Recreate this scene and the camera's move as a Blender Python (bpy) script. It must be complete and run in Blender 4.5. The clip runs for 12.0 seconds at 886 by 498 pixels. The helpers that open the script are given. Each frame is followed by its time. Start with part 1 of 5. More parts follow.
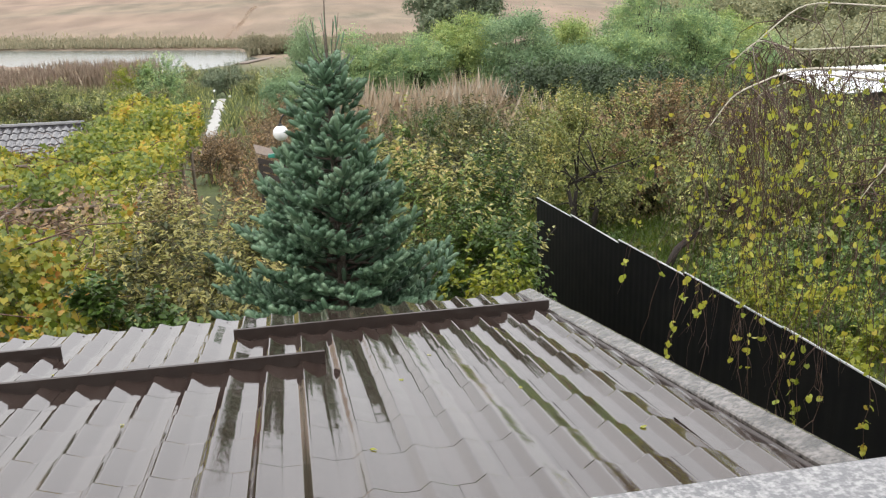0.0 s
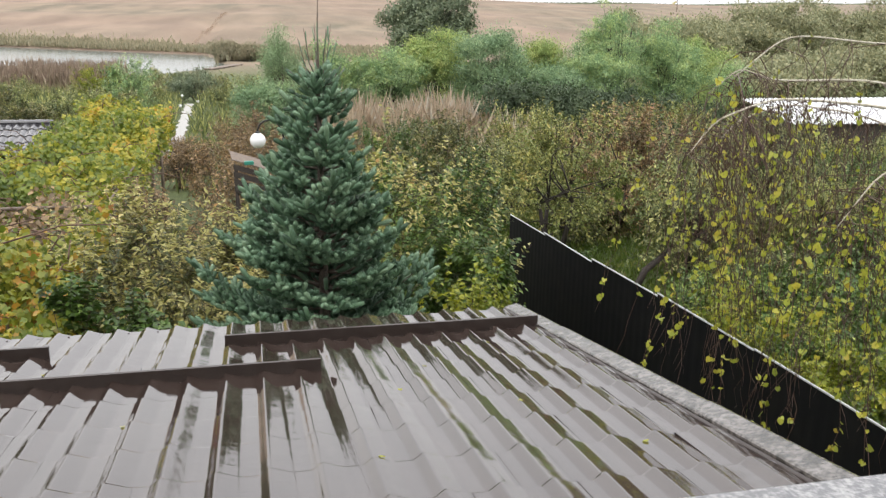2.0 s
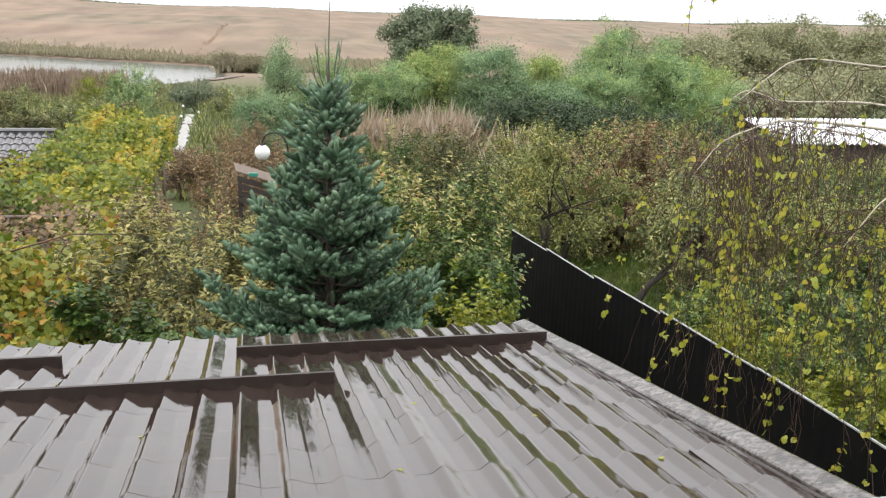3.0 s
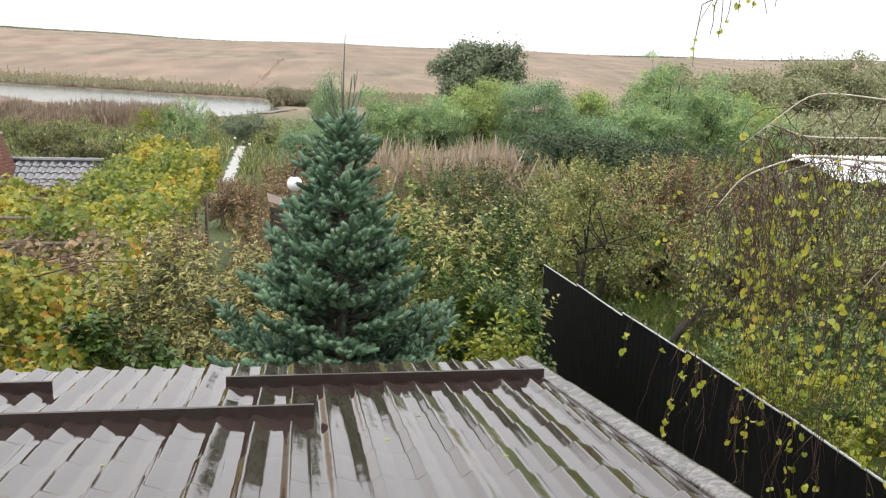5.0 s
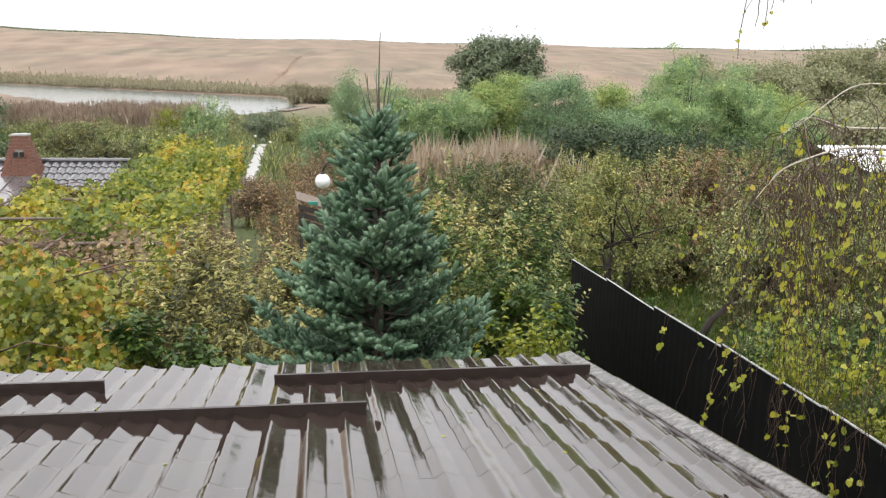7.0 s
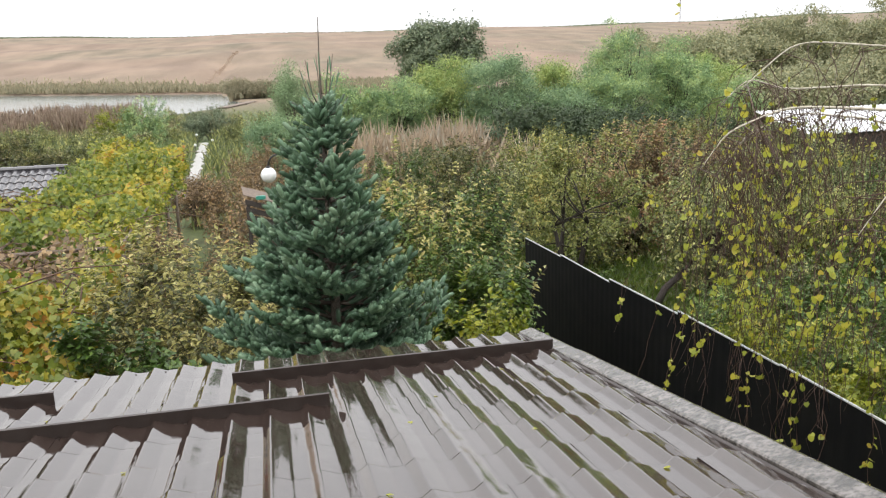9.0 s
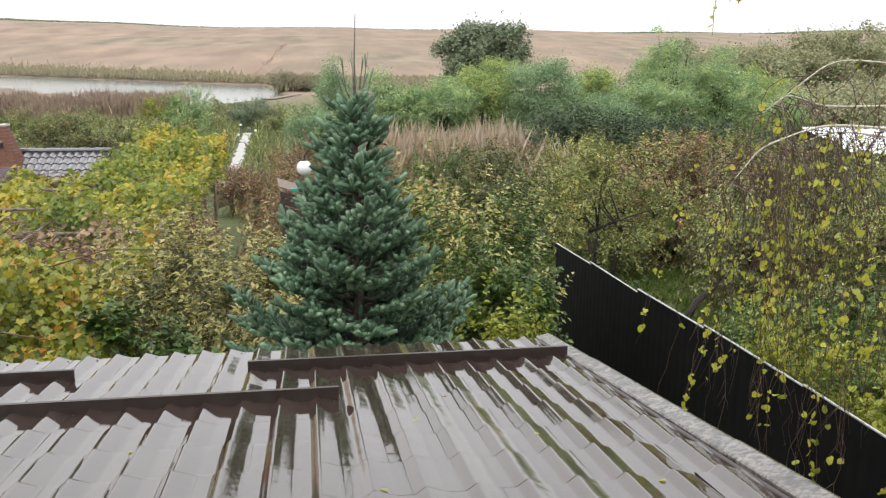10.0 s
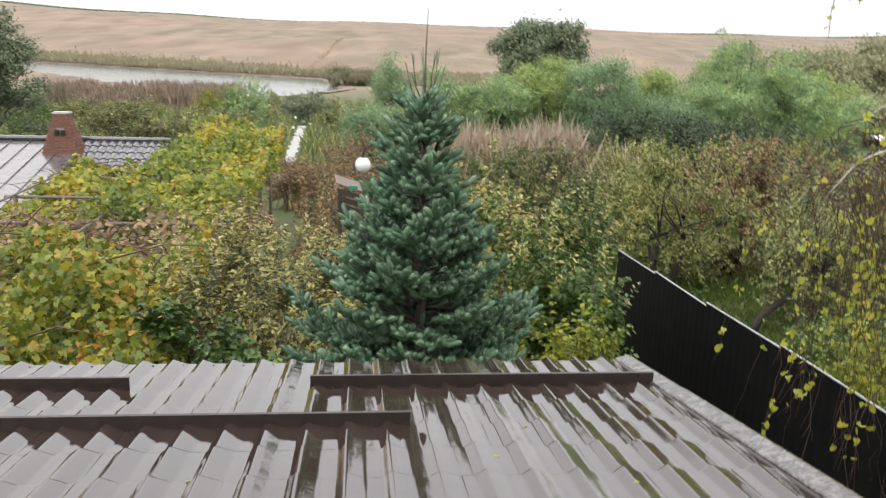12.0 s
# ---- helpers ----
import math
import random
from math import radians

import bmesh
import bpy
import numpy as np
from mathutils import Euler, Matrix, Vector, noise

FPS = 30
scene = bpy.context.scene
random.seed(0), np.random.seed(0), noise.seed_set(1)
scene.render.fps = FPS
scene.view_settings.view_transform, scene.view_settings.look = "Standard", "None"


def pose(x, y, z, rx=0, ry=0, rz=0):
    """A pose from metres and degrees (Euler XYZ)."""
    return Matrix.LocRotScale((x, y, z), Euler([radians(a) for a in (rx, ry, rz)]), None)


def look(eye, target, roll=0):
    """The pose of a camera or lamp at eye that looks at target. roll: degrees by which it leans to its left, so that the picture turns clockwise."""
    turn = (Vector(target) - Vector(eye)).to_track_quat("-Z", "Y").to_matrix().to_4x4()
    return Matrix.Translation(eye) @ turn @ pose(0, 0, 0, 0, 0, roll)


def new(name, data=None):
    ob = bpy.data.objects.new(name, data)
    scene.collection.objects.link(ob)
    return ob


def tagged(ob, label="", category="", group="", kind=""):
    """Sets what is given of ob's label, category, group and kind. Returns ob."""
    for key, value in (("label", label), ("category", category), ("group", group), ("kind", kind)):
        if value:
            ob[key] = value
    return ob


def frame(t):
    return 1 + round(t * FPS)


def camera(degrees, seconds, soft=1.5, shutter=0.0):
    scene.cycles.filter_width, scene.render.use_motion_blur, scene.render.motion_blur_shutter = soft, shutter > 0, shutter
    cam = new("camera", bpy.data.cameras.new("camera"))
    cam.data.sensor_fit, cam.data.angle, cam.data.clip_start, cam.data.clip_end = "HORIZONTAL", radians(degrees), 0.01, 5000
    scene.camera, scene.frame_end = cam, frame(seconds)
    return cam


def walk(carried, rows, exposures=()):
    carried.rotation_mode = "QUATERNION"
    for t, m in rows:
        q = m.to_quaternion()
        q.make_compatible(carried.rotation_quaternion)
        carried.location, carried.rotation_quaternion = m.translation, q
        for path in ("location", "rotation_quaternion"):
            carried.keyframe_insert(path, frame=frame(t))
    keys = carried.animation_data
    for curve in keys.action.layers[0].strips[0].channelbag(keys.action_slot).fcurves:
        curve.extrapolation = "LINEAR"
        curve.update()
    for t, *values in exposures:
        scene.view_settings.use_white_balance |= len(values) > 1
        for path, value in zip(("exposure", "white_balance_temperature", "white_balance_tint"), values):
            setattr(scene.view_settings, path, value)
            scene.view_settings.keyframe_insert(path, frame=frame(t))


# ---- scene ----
cam = camera(55.1, 12.0, soft=1.2, shutter=0.5)
PATH = [
    (0, (0.401, -4.98, 4.883), (0.748, -3.092, 4.322), -1.8),
    (0.5, (0.427, -5.017, 4.877), (0.771, -3.128, 4.319), -1.8),
    (1, (0.428, -5.034, 4.86), (0.82, -3.157, 4.291), -1.0),
    (1.5, (0.346, -5.014, 4.877), (0.787, -3.148, 4.311), -0.2),
    (2, (0.203, -4.994, 4.889), (0.639, -3.115, 4.36), 0.9),
    (2.5, (0.119, -5.001, 4.897), (0.558, -3.114, 4.4), 1.5),
    (3, (0.107, -5.011, 4.905), (0.551, -3.126, 4.408), 1.8),
    (4.8, (0.442, -5.013, 4.906), (0.766, -3.09, 4.462), 1.9),
    (5, (0.45, -5.005, 4.894), (0.782, -3.079, 4.47), 2.0),
    (5.5, (0.443, -4.995, 4.88), (0.746, -3.064, 4.46), 1.8),
    (6, (0.443, -4.998, 4.888), (0.721, -3.063, 4.463), 1.6),
    (6.5, (0.384, -4.983, 4.88), (0.665, -3.049, 4.454), 1.8),
    (7, (0.291, -4.98, 4.898), (0.579, -3.049, 4.462), 1.1),
    (7.5, (0.211, -4.957, 4.867), (0.563, -3.041, 4.416), -2.1),
    (7.7, (0.248, -4.917, 4.862), (0.627, -3.009, 4.401), -2.4),
    (9.3, (0.317, -4.893, 4.85), (0.714, -2.989, 4.381), -1.9),
    (9.5, (0.358, -4.923, 4.855), (0.725, -3.014, 4.385), -1.0),
    (10, (0.387, -4.941, 4.859), (0.7, -3.022, 4.394), 0.5),
    (10.5, (0.339, -4.886, 4.859), (0.634, -2.971, 4.364), 3.1),
    (11, (0.203, -4.738, 4.876), (0.401, -2.81, 4.382), 2.1),
    (11.5, (0.194, -4.63, 4.865), (0.434, -2.714, 4.344), -0.2),
    (12, (0.267, -4.544, 4.853), (0.469, -2.611, 4.379), 1.7),
]
walk(cam, [(t, look(eye, target, roll)) for t, eye, target, roll in PATH])

# ---- world and light: a bright overcast sky, rain-washed ----
world = bpy.data.worlds.new("world")
scene.world = world
world.use_nodes = True
wn, wl = world.node_tree.nodes, world.node_tree.links
sky = wn.new("ShaderNodeTexSky")
sky.sky_type, sky.sun_disc = "NISHITA", False
sky.sun_elevation, sky.sun_rotation = radians(38), radians(-40)
sky.dust_density, sky.air_density = 4.0, 1.0
sky_gain = wn.new("ShaderNodeVectorMath")
sky_gain.operation = "SCALE"
sky_gain.inputs["Scale"].default_value = 0.07
cloud = wn.new("ShaderNodeMixRGB")
cloud.inputs["Fac"].default_value = 0.88
cloud.inputs["Color2"].default_value = (1.015, 1.02, 1.045, 1)
wl.new(sky.outputs[0], sky_gain.inputs[0])
wl.new(sky_gain.outputs[0], cloud.inputs["Color1"])
dome = wn.new("ShaderNodeTexCoord")
dome_z = wn.new("ShaderNodeSeparateXYZ")
lift = wn.new("ShaderNodeMapRange")
lift.inputs["From Min"].default_value, lift.inputs["From Max"].default_value = 0.15, 1.0
lift.inputs["To Min"].default_value, lift.inputs["To Max"].default_value = 1.0, 2.1
glow = wn.new("ShaderNodeVectorMath")
glow.operation = "SCALE"
wl.new(dome.outputs["Generated"], dome_z.inputs[0])
wl.new(dome_z.outputs["Z"], lift.inputs["Value"])
wl.new(cloud.outputs[0], glow.inputs[0])
wl.new(lift.outputs[0], glow.inputs["Scale"])
wl.new(glow.outputs[0], wn["Background"].inputs["Color"])
wn["Background"].inputs["Strength"].default_value = 1.26
sun = new("sun", bpy.data.lights.new("sun", "SUN"))
sun.data.energy, sun.data.angle, sun.data.color = 0.7, radians(40), (1.0, 0.96, 0.9)
sun.matrix_world = look((0, 0, 60), (24, 30, 10))
scene.view_settings.exposure = 0.0


# ---- materials ----
def mat(name, color, rough=0.6, metal=0.0, spots=(), bump=0.0, bump_scale=60.0, coat=0.0, rough_var=0.0):
    """A surface with a base colour, broad and fine tone changes, and fine relief. spots: rows of (scale, strength, colour)."""
    m = bpy.data.materials.new(name)
    m.use_nodes = True
    n, l = m.node_tree.nodes, m.node_tree.links
    b = n["Principled BSDF"]
    b.inputs["Roughness"].default_value, b.inputs["Metallic"].default_value = rough, metal
    b.inputs["Coat Weight"].default_value = coat
    b.inputs["Coat Roughness"].default_value = 0.08
    tc = n.new("ShaderNodeTexCoord")
    last = None
    rgb = n.new("ShaderNodeRGB")
    rgb.outputs[0].default_value = (*color, 1)
    last = rgb.outputs[0]
    for scale, strength, tone in spots:
        t = n.new("ShaderNodeTexNoise")
        t.inputs["Scale"].default_value, t.inputs["Detail"].default_value = scale, 6
        l.new(tc.outputs["Object"], t.inputs["Vector"])
        r = n.new("ShaderNodeMapRange")
        r.inputs["From Min"].default_value, r.inputs["From Max"].default_value = 0.42, 0.66
        r.inputs["To Max"].default_value = strength
        l.new(t.outputs["Fac"], r.inputs["Value"])
        x = n.new("ShaderNodeMixRGB")
        x.inputs["Color2"].default_value = (*tone, 1)
        l.new(r.outputs[0], x.inputs["Fac"])
        l.new(last, x.inputs["Color1"])
        last = x.outputs[0]
    l.new(last, b.inputs["Base Color"])
    if rough_var:
        t = n.new("ShaderNodeTexNoise")
        t.inputs["Scale"].default_value, t.inputs["Detail"].default_value = 5, 5
        l.new(tc.outputs["Object"], t.inputs["Vector"])
        r = n.new("ShaderNodeMapRange")
        r.inputs["From Min"].default_value, r.inputs["From Max"].default_value = 0.35, 0.7
        r.inputs["To Min"].default_value, r.inputs["To Max"].default_value = rough, rough + rough_var
        l.new(t.outputs["Fac"], r.inputs["Value"])
        l.new(r.outputs[0], b.inputs["Roughness"])
    if bump:
        t = n.new("ShaderNodeTexNoise")
        t.inputs["Scale"].default_value, t.inputs["Detail"].default_value = bump_scale, 5
        l.new(tc.outputs["Object"], t.inputs["Vector"])
        u = n.new("ShaderNodeBump")
        u.inputs["Strength"].default_value, u.inputs["Distance"].default_value = bump, 0.02
        l.new(t.outputs["Fac"], u.inputs["Height"])
        l.new(u.outputs[0], b.inputs["Normal"])
    return m


def leaf_mat(name, stops, through_light=0.35, rough=0.45, patch=0.5, patch_scale=1.6):
    """Foliage: every leaf takes its own tone from the ramp; broad patches shift the tone; light passes through."""
    m = bpy.data.materials.new(name)
    m.use_nodes = True
    n, l = m.node_tree.nodes, m.node_tree.links
    b = n["Principled BSDF"]
    b.inputs["Roughness"].default_value = rough
    g = n.new("ShaderNodeNewGeometry")
    tc = n.new("ShaderNodeTexCoord")
    t = n.new("ShaderNodeTexNoise")
    t.inputs["Scale"].default_value, t.inputs["Detail"].default_value = patch_scale, 3
    l.new(tc.outputs["Object"], t.inputs["Vector"])
    r = n.new("ShaderNodeMapRange")
    r.inputs["From Min"].default_value, r.inputs["From Max"].default_value = 0.3, 0.7
    r.inputs["To Min"].default_value, r.inputs["To Max"].default_value = 0, patch
    l.new(t.outputs["Fac"], r.inputs["Value"])
    a = n.new("ShaderNodeMath")
    a.operation, a.use_clamp = "MULTIPLY_ADD", True
    l.new(g.outputs["Random Per Island"], a.inputs[0])
    a.inputs[1].default_value = 1 - patch
    l.new(r.outputs[0], a.inputs[2])
    ramp = n.new("ShaderNodeValToRGB")
    e = ramp.color_ramp.elements
    e[0].position, e[0].color = stops[0][0], (*stops[0][1], 1)
    e[1].position, e[1].color = stops[-1][0], (*stops[-1][1], 1)
    for pos, c in stops[1:-1]:
        e.new(pos).color = (*c, 1)
    l.new(a.outputs[0], ramp.inputs[0])
    l.new(ramp.outputs[0], b.inputs["Base Color"])
    s = n.new("ShaderNodeBsdfTranslucent")
    l.new(ramp.outputs[0], s.inputs["Color"])
    x = n.new("ShaderNodeMixShader")
    x.inputs[0].default_value = through_light
    l.new(b.outputs[0], x.inputs[1])
    l.new(s.outputs[0], x.inputs[2])
    l.new(x.outputs[0], n["Material Output"].inputs["Surface"])
    return m


def roof_paint():
    """Wet brown enamel on pressed steel: a glossy film, streaks where the water runs, dust and moss specks."""
    m = bpy.data.materials.new("wet brown roof enamel")
    m.use_nodes = True
    n, l = m.node_tree.nodes, m.node_tree.links
    b = n["Principled BSDF"]
    g = n.new("ShaderNodeNewGeometry")
    mp = n.new("ShaderNodeMapping")
    mp.inputs["Scale"].default_value = (9, 0.9, 1)
    l.new(g.outputs["Position"], mp.inputs["Vector"])
    streak = n.new("ShaderNodeTexNoise")
    streak.inputs["Scale"].default_value, streak.inputs["Detail"].default_value = 1.6, 7
    l.new(mp.outputs[0], streak.inputs["Vector"])
    fine = n.new("ShaderNodeTexNoise")
    fine.inputs["Scale"].default_value, fine.inputs["Detail"].default_value = 70, 6
    l.new(g.outputs["Position"], fine.inputs["Vector"])
    c = n.new("ShaderNodeValToRGB")
    c.color_ramp.elements[0].position, c.color_ramp.elements[0].color = 0.35, (0.034, 0.022, 0.018, 1)
    c.color_ramp.elements[1].position, c.color_ramp.elements[1].color = 0.7, (0.054, 0.039, 0.033, 1)
    l.new(streak.outputs["Fac"], c.inputs[0])
    moss = n.new("ShaderNodeTexNoise")
    moss.inputs["Scale"].default_value, moss.inputs["Detail"].default_value = 26, 8
    l.new(g.outputs["Position"], moss.inputs["Vector"])
    cut = n.new("ShaderNodeMapRange")
    cut.inputs["From Min"].default_value, cut.inputs["From Max"].default_value = 0.53, 0.60
    l.new(moss.outputs["Fac"], cut.inputs["Value"])
    sx = n.new("ShaderNodeSeparateXYZ")
    l.new(g.outputs["Position"], sx.inputs[0])
    side = n.new("ShaderNodeMapRange")
    side.inputs["From Min"].default_value, side.inputs["From Max"].default_value = 1.6, 2.0
    side.inputs["To Max"].default_value = 0.3
    l.new(sx.outputs["X"], side.inputs["Value"])
    both = n.new("ShaderNodeMath")
    both.operation = "MULTIPLY"
    l.new(cut.outputs[0], both.inputs[0])
    l.new(side.outputs[0], both.inputs[1])
    mixed = n.new("ShaderNodeMixRGB")
    mixed.inputs["Color2"].default_value = (0.018, 0.016, 0.011, 1)
    l.new(both.outputs[0], mixed.inputs["Fac"])
    l.new(c.outputs[0], mixed.inputs["Color1"])
    l.new(mixed.outputs[0], b.inputs["Base Color"])
    film = n.new("ShaderNodeMath")
    film.operation = "MULTIPLY_ADD"
    film.inputs[1].default_value, film.inputs[2].default_value = -0.5, 0.5
    l.new(both.outputs[0], film.inputs[0])
    l.new(film.outputs[0], b.inputs["Coat Weight"])
    dull = n.new("ShaderNodeMath")
    dull.operation = "MULTIPLY_ADD"
    dull.inputs[1].default_value = 0.6
    l.new(both.outputs[0], dull.inputs[0])
    r = n.new("ShaderNodeMapRange")
    r.inputs["From Min"].default_value, r.inputs["From Max"].default_value = 0.4, 0.68
    r.inputs["To Min"].default_value, r.inputs["To Max"].default_value = 0.03, 0.075
    l.new(streak.outputs["Fac"], r.inputs["Value"])
    l.new(r.outputs[0], dull.inputs[2])
    l.new(dull.outputs[0], b.inputs["Roughness"])
    b.inputs["IOR"].default_value = 1.82
    b.inputs["Coat Weight"].default_value = 0.5
    b.inputs["Coat Roughness"].default_value = 0.025
    u = n.new("ShaderNodeBump")
    u.inputs["Strength"].default_value, u.inputs["Distance"].default_value = 0.02, 0.01
    l.new(fine.outputs["Fac"], u.inputs["Height"])
    dent = n.new("ShaderNodeTexNoise")
    dent.inputs["Scale"].default_value, dent.inputs["Detail"].default_value = 7, 3
    l.new(g.outputs["Position"], dent.inputs["Vector"])
    w = n.new("ShaderNodeBump")
    w.inputs["Strength"].default_value, w.inputs["Distance"].default_value = 0.35, 0.006
    l.new(dent.outputs["Fac"], w.inputs["Height"])
    l.new(u.outputs[0], w.inputs["Normal"])
    l.new(w.outputs[0], b.inputs["Normal"])
    return m


ROOF = roof_paint()
GUARD = mat("dark brown coated steel", (0.035, 0.024, 0.020), 0.35, spots=((8, 0.5, (0.05, 0.036, 0.03)), (90, 0.3, (0.02, 0.015, 0.012))), bump=0.1)
TRIM = mat("weathered brown steel trim", (0.20, 0.18, 0.165), 0.07, spots=((3, 0.5, (0.10, 0.085, 0.07)), (16, 0.9, (0.03, 0.027, 0.02)), (50, 0.8, (0.02, 0.018, 0.014))), bump=0.5, bump_scale=18, coat=0.35, rough_var=0.2)
FENCE = mat("black coated sheet steel", (0.006, 0.006, 0.007), 0.75, spots=((3, 0.5, (0.014, 0.013, 0.012)), (30, 0.3, (0.005, 0.005, 0.005))), bump=0.05)
FENCE.node_tree.nodes["Principled BSDF"].inputs["Specular IOR Level"].default_value = 0.12
DARK_WOOD = mat("wet dark timber", (0.06, 0.048, 0.042), 0.85, spots=((14, 0.6, (0.04, 0.033, 0.03)), (90, 0.4, (0.12, 0.1, 0.09))), bump=0.4)
CAP = mat("bare galvanised edge", (0.62, 0.64, 0.62), 0.45, 0.2, spots=((12, 0.6, (0.42, 0.44, 0.42)), (80, 0.5, (0.3, 0.31, 0.28))), bump=0.1)
GRANITE = mat("speckled grey granite", (0.15, 0.148, 0.15), 0.35, spots=((170, 1.0, (0.12, 0.12, 0.13)), (90, 0.7, (0.46, 0.45, 0.44)), (4, 0.3, (0.2, 0.2, 0.21))), bump=0.08, bump_scale=200, coat=0.3)
RENDERED = mat("off-white wall render", (0.68, 0.66, 0.61), 0.85, spots=((2, 0.5, (0.55, 0.53, 0.48)), (60, 0.4, (0.74, 0.72, 0.68))), bump=0.4, bump_scale=140)
BRICK = mat("red-brown brick", (0.25, 0.11, 0.075), 0.8, spots=((9, 0.7, (0.17, 0.075, 0.055)), (50, 0.5, (0.32, 0.17, 0.12))), bump=0.5)
MORTAR = mat("grey mortar", (0.34, 0.31, 0.28), 0.9, spots=((30, 0.6, (0.22, 0.2, 0.18)),), bump=0.4)
DARK_TILE = mat("wet dark grey roof steel", (0.055, 0.052, 0.058), 0.2, spots=((4, 0.6, (0.09, 0.085, 0.09)), (40, 0.4, (0.03, 0.03, 0.03))), bump=0.05, coat=0.8, rough_var=0.2)
SMOOTH_ROOF = mat("wet smooth roof steel", (0.11, 0.10, 0.105), 0.22, spots=((2, 0.6, (0.15, 0.14, 0.14)), (40, 0.3, (0.06, 0.055, 0.055))), bump=0.05, coat=0.8, rough_var=0.2)
WHITE_ROOF = mat("white corrugated sheet", (0.82, 0.84, 0.85), 0.4, spots=((3, 0.5, (0.66, 0.68, 0.69)), (30, 0.3, (0.5, 0.5, 0.5))), bump=0.1)
PLASTER = mat("grey plaster wall", (0.42, 0.39, 0.35), 0.9, spots=((3, 0.6, (0.3, 0.28, 0.25)),), bump=0.3)
WOOD = mat("weathered grey-brown wood", (0.20, 0.15, 0.115), 0.75, spots=((14, 0.6, (0.11, 0.085, 0.07)), (90, 0.4, (0.28, 0.24, 0.2))), bump=0.4)
CONCRETE = mat("wet pale concrete", (0.40, 0.385, 0.36), 0.5, spots=((1.2, 0.6, (0.36, 0.35, 0.32)), (25, 0.4, (0.6, 0.58, 0.55))), bump=0.2)
GLOBE = mat("white opal globe", (0.88, 0.88, 0.88), 0.25, spots=((20, 0.2, (0.75, 0.75, 0.74)),), coat=0.4)
IRON = mat("black painted iron", (0.015, 0.015, 0.016), 0.4, spots=((30, 0.5, (0.035, 0.03, 0.026)),), bump=0.1)
TEAL = mat("faded green plastic", (0.05, 0.30, 0.22), 0.4, spots=((20, 0.5, (0.08, 0.22, 0.18)),))
BARK = mat("grey-brown bark", (0.12, 0.09, 0.07), 0.9, spots=((14, 0.7, (0.055, 0.042, 0.034)), (70, 0.5, (0.2, 0.17, 0.14))), bump=0.8, bump_scale=40)
DARK_BARK = mat("wet dark bark", (0.045, 0.035, 0.03), 0.8, spots=((14, 0.6, (0.025, 0.02, 0.018)), (70, 0.5, (0.09, 0.075, 0.06))), bump=0.8, bump_scale=40)
BIRCH_BARK = mat("pale birch bark", (0.55, 0.50, 0.40), 0.6, spots=((25, 0.7, (0.30, 0.25, 0.18)), (7, 0.5, (0.68, 0.64, 0.54))), bump=0.3)
TWIG = mat("red-brown birch twig", (0.075, 0.038, 0.026), 0.6, spots=((20, 0.6, (0.12, 0.075, 0.05)),))
CANE = mat("brown vine cane", (0.17, 0.10, 0.07), 0.8, spots=((20, 0.6, (0.08, 0.05, 0.04)),), bump=0.4)

NEEDLES = leaf_mat("blue-green needles", ((0.0, (0.039, 0.078, 0.044)), (0.5, (0.073, 0.136, 0.077)), (0.85, (0.126, 0.206, 0.118)), (1.0, (0.193, 0.283, 0.168))), 0.1, 0.5, 0.35, 5.0)
VINE = leaf_mat("autumn vine leaves", ((0.0, (0.048, 0.085, 0.012)), (0.3, (0.126, 0.178, 0.022)), (0.55, (0.273, 0.285, 0.033)), (0.70, (0.441, 0.363, 0.043)), (0.84, (0.462, 0.215, 0.037)), (1.0, (0.179, 0.085, 0.033))), 0.35, 0.4, 0.5, 1.3)
FAR_VINE = leaf_mat("yellowing vine leaves", ((0.0, (0.052, 0.096, 0.021)), (0.4, (0.198, 0.253, 0.035)), (0.72, (0.500, 0.440, 0.050)), (0.88, (0.574, 0.356, 0.053)), (1.0, (0.450, 0.154, 0.044))), 0.35, 0.45, 0.6, 0.9)
PEAR = leaf_mat("pear leaves with pale tips", ((0.0, (0.028, 0.061, 0.018)), (0.45, (0.096, 0.174, 0.037)), (0.75, (0.266, 0.349, 0.072)), (0.92, (0.639, 0.639, 0.200)), (1.0, (0.639, 0.462, 0.184))), 0.2, 0.4, 0.5)
APPLE = leaf_mat("olive and straw leaves", ((0.0, (0.017, 0.029, 0.009)), (0.35, (0.063, 0.081, 0.022)), (0.6, (0.165, 0.163, 0.052)), (0.82, (0.331, 0.297, 0.106)), (1.0, (0.261, 0.126, 0.073))), 0.2, 0.45, 0.5)
LIME = leaf_mat("yellow-green shrub leaves", ((0.0, (0.070, 0.115, 0.017)), (0.4, (0.207, 0.257, 0.029)), (0.8, (0.468, 0.463, 0.048)), (1.0, (0.620, 0.463, 0.059))), 0.35, 0.4, 0.6)
DEEP = leaf_mat("dark green leaves", ((0.0, (0.022, 0.045, 0.009)), (0.6, (0.081, 0.146, 0.025)), (1.0, (0.242, 0.321, 0.059))), 0.2, 0.4, 0.5)
OLIVE = leaf_mat("dull olive leaves", ((0.0, (0.079, 0.103, 0.031)), (0.5, (0.242, 0.276, 0.079)), (0.85, (0.529, 0.476, 0.146)), (1.0, (0.737, 0.454, 0.170))), 0.2, 0.5, 0.5)
RUSSET = leaf_mat("thin russet leaves", ((0.0, (0.067, 0.053, 0.030)), (0.5, (0.244, 0.164, 0.082)), (0.85, (0.497, 0.333, 0.157)), (1.0, (0.580, 0.211, 0.125))), 0.2, 0.5, 0.5)
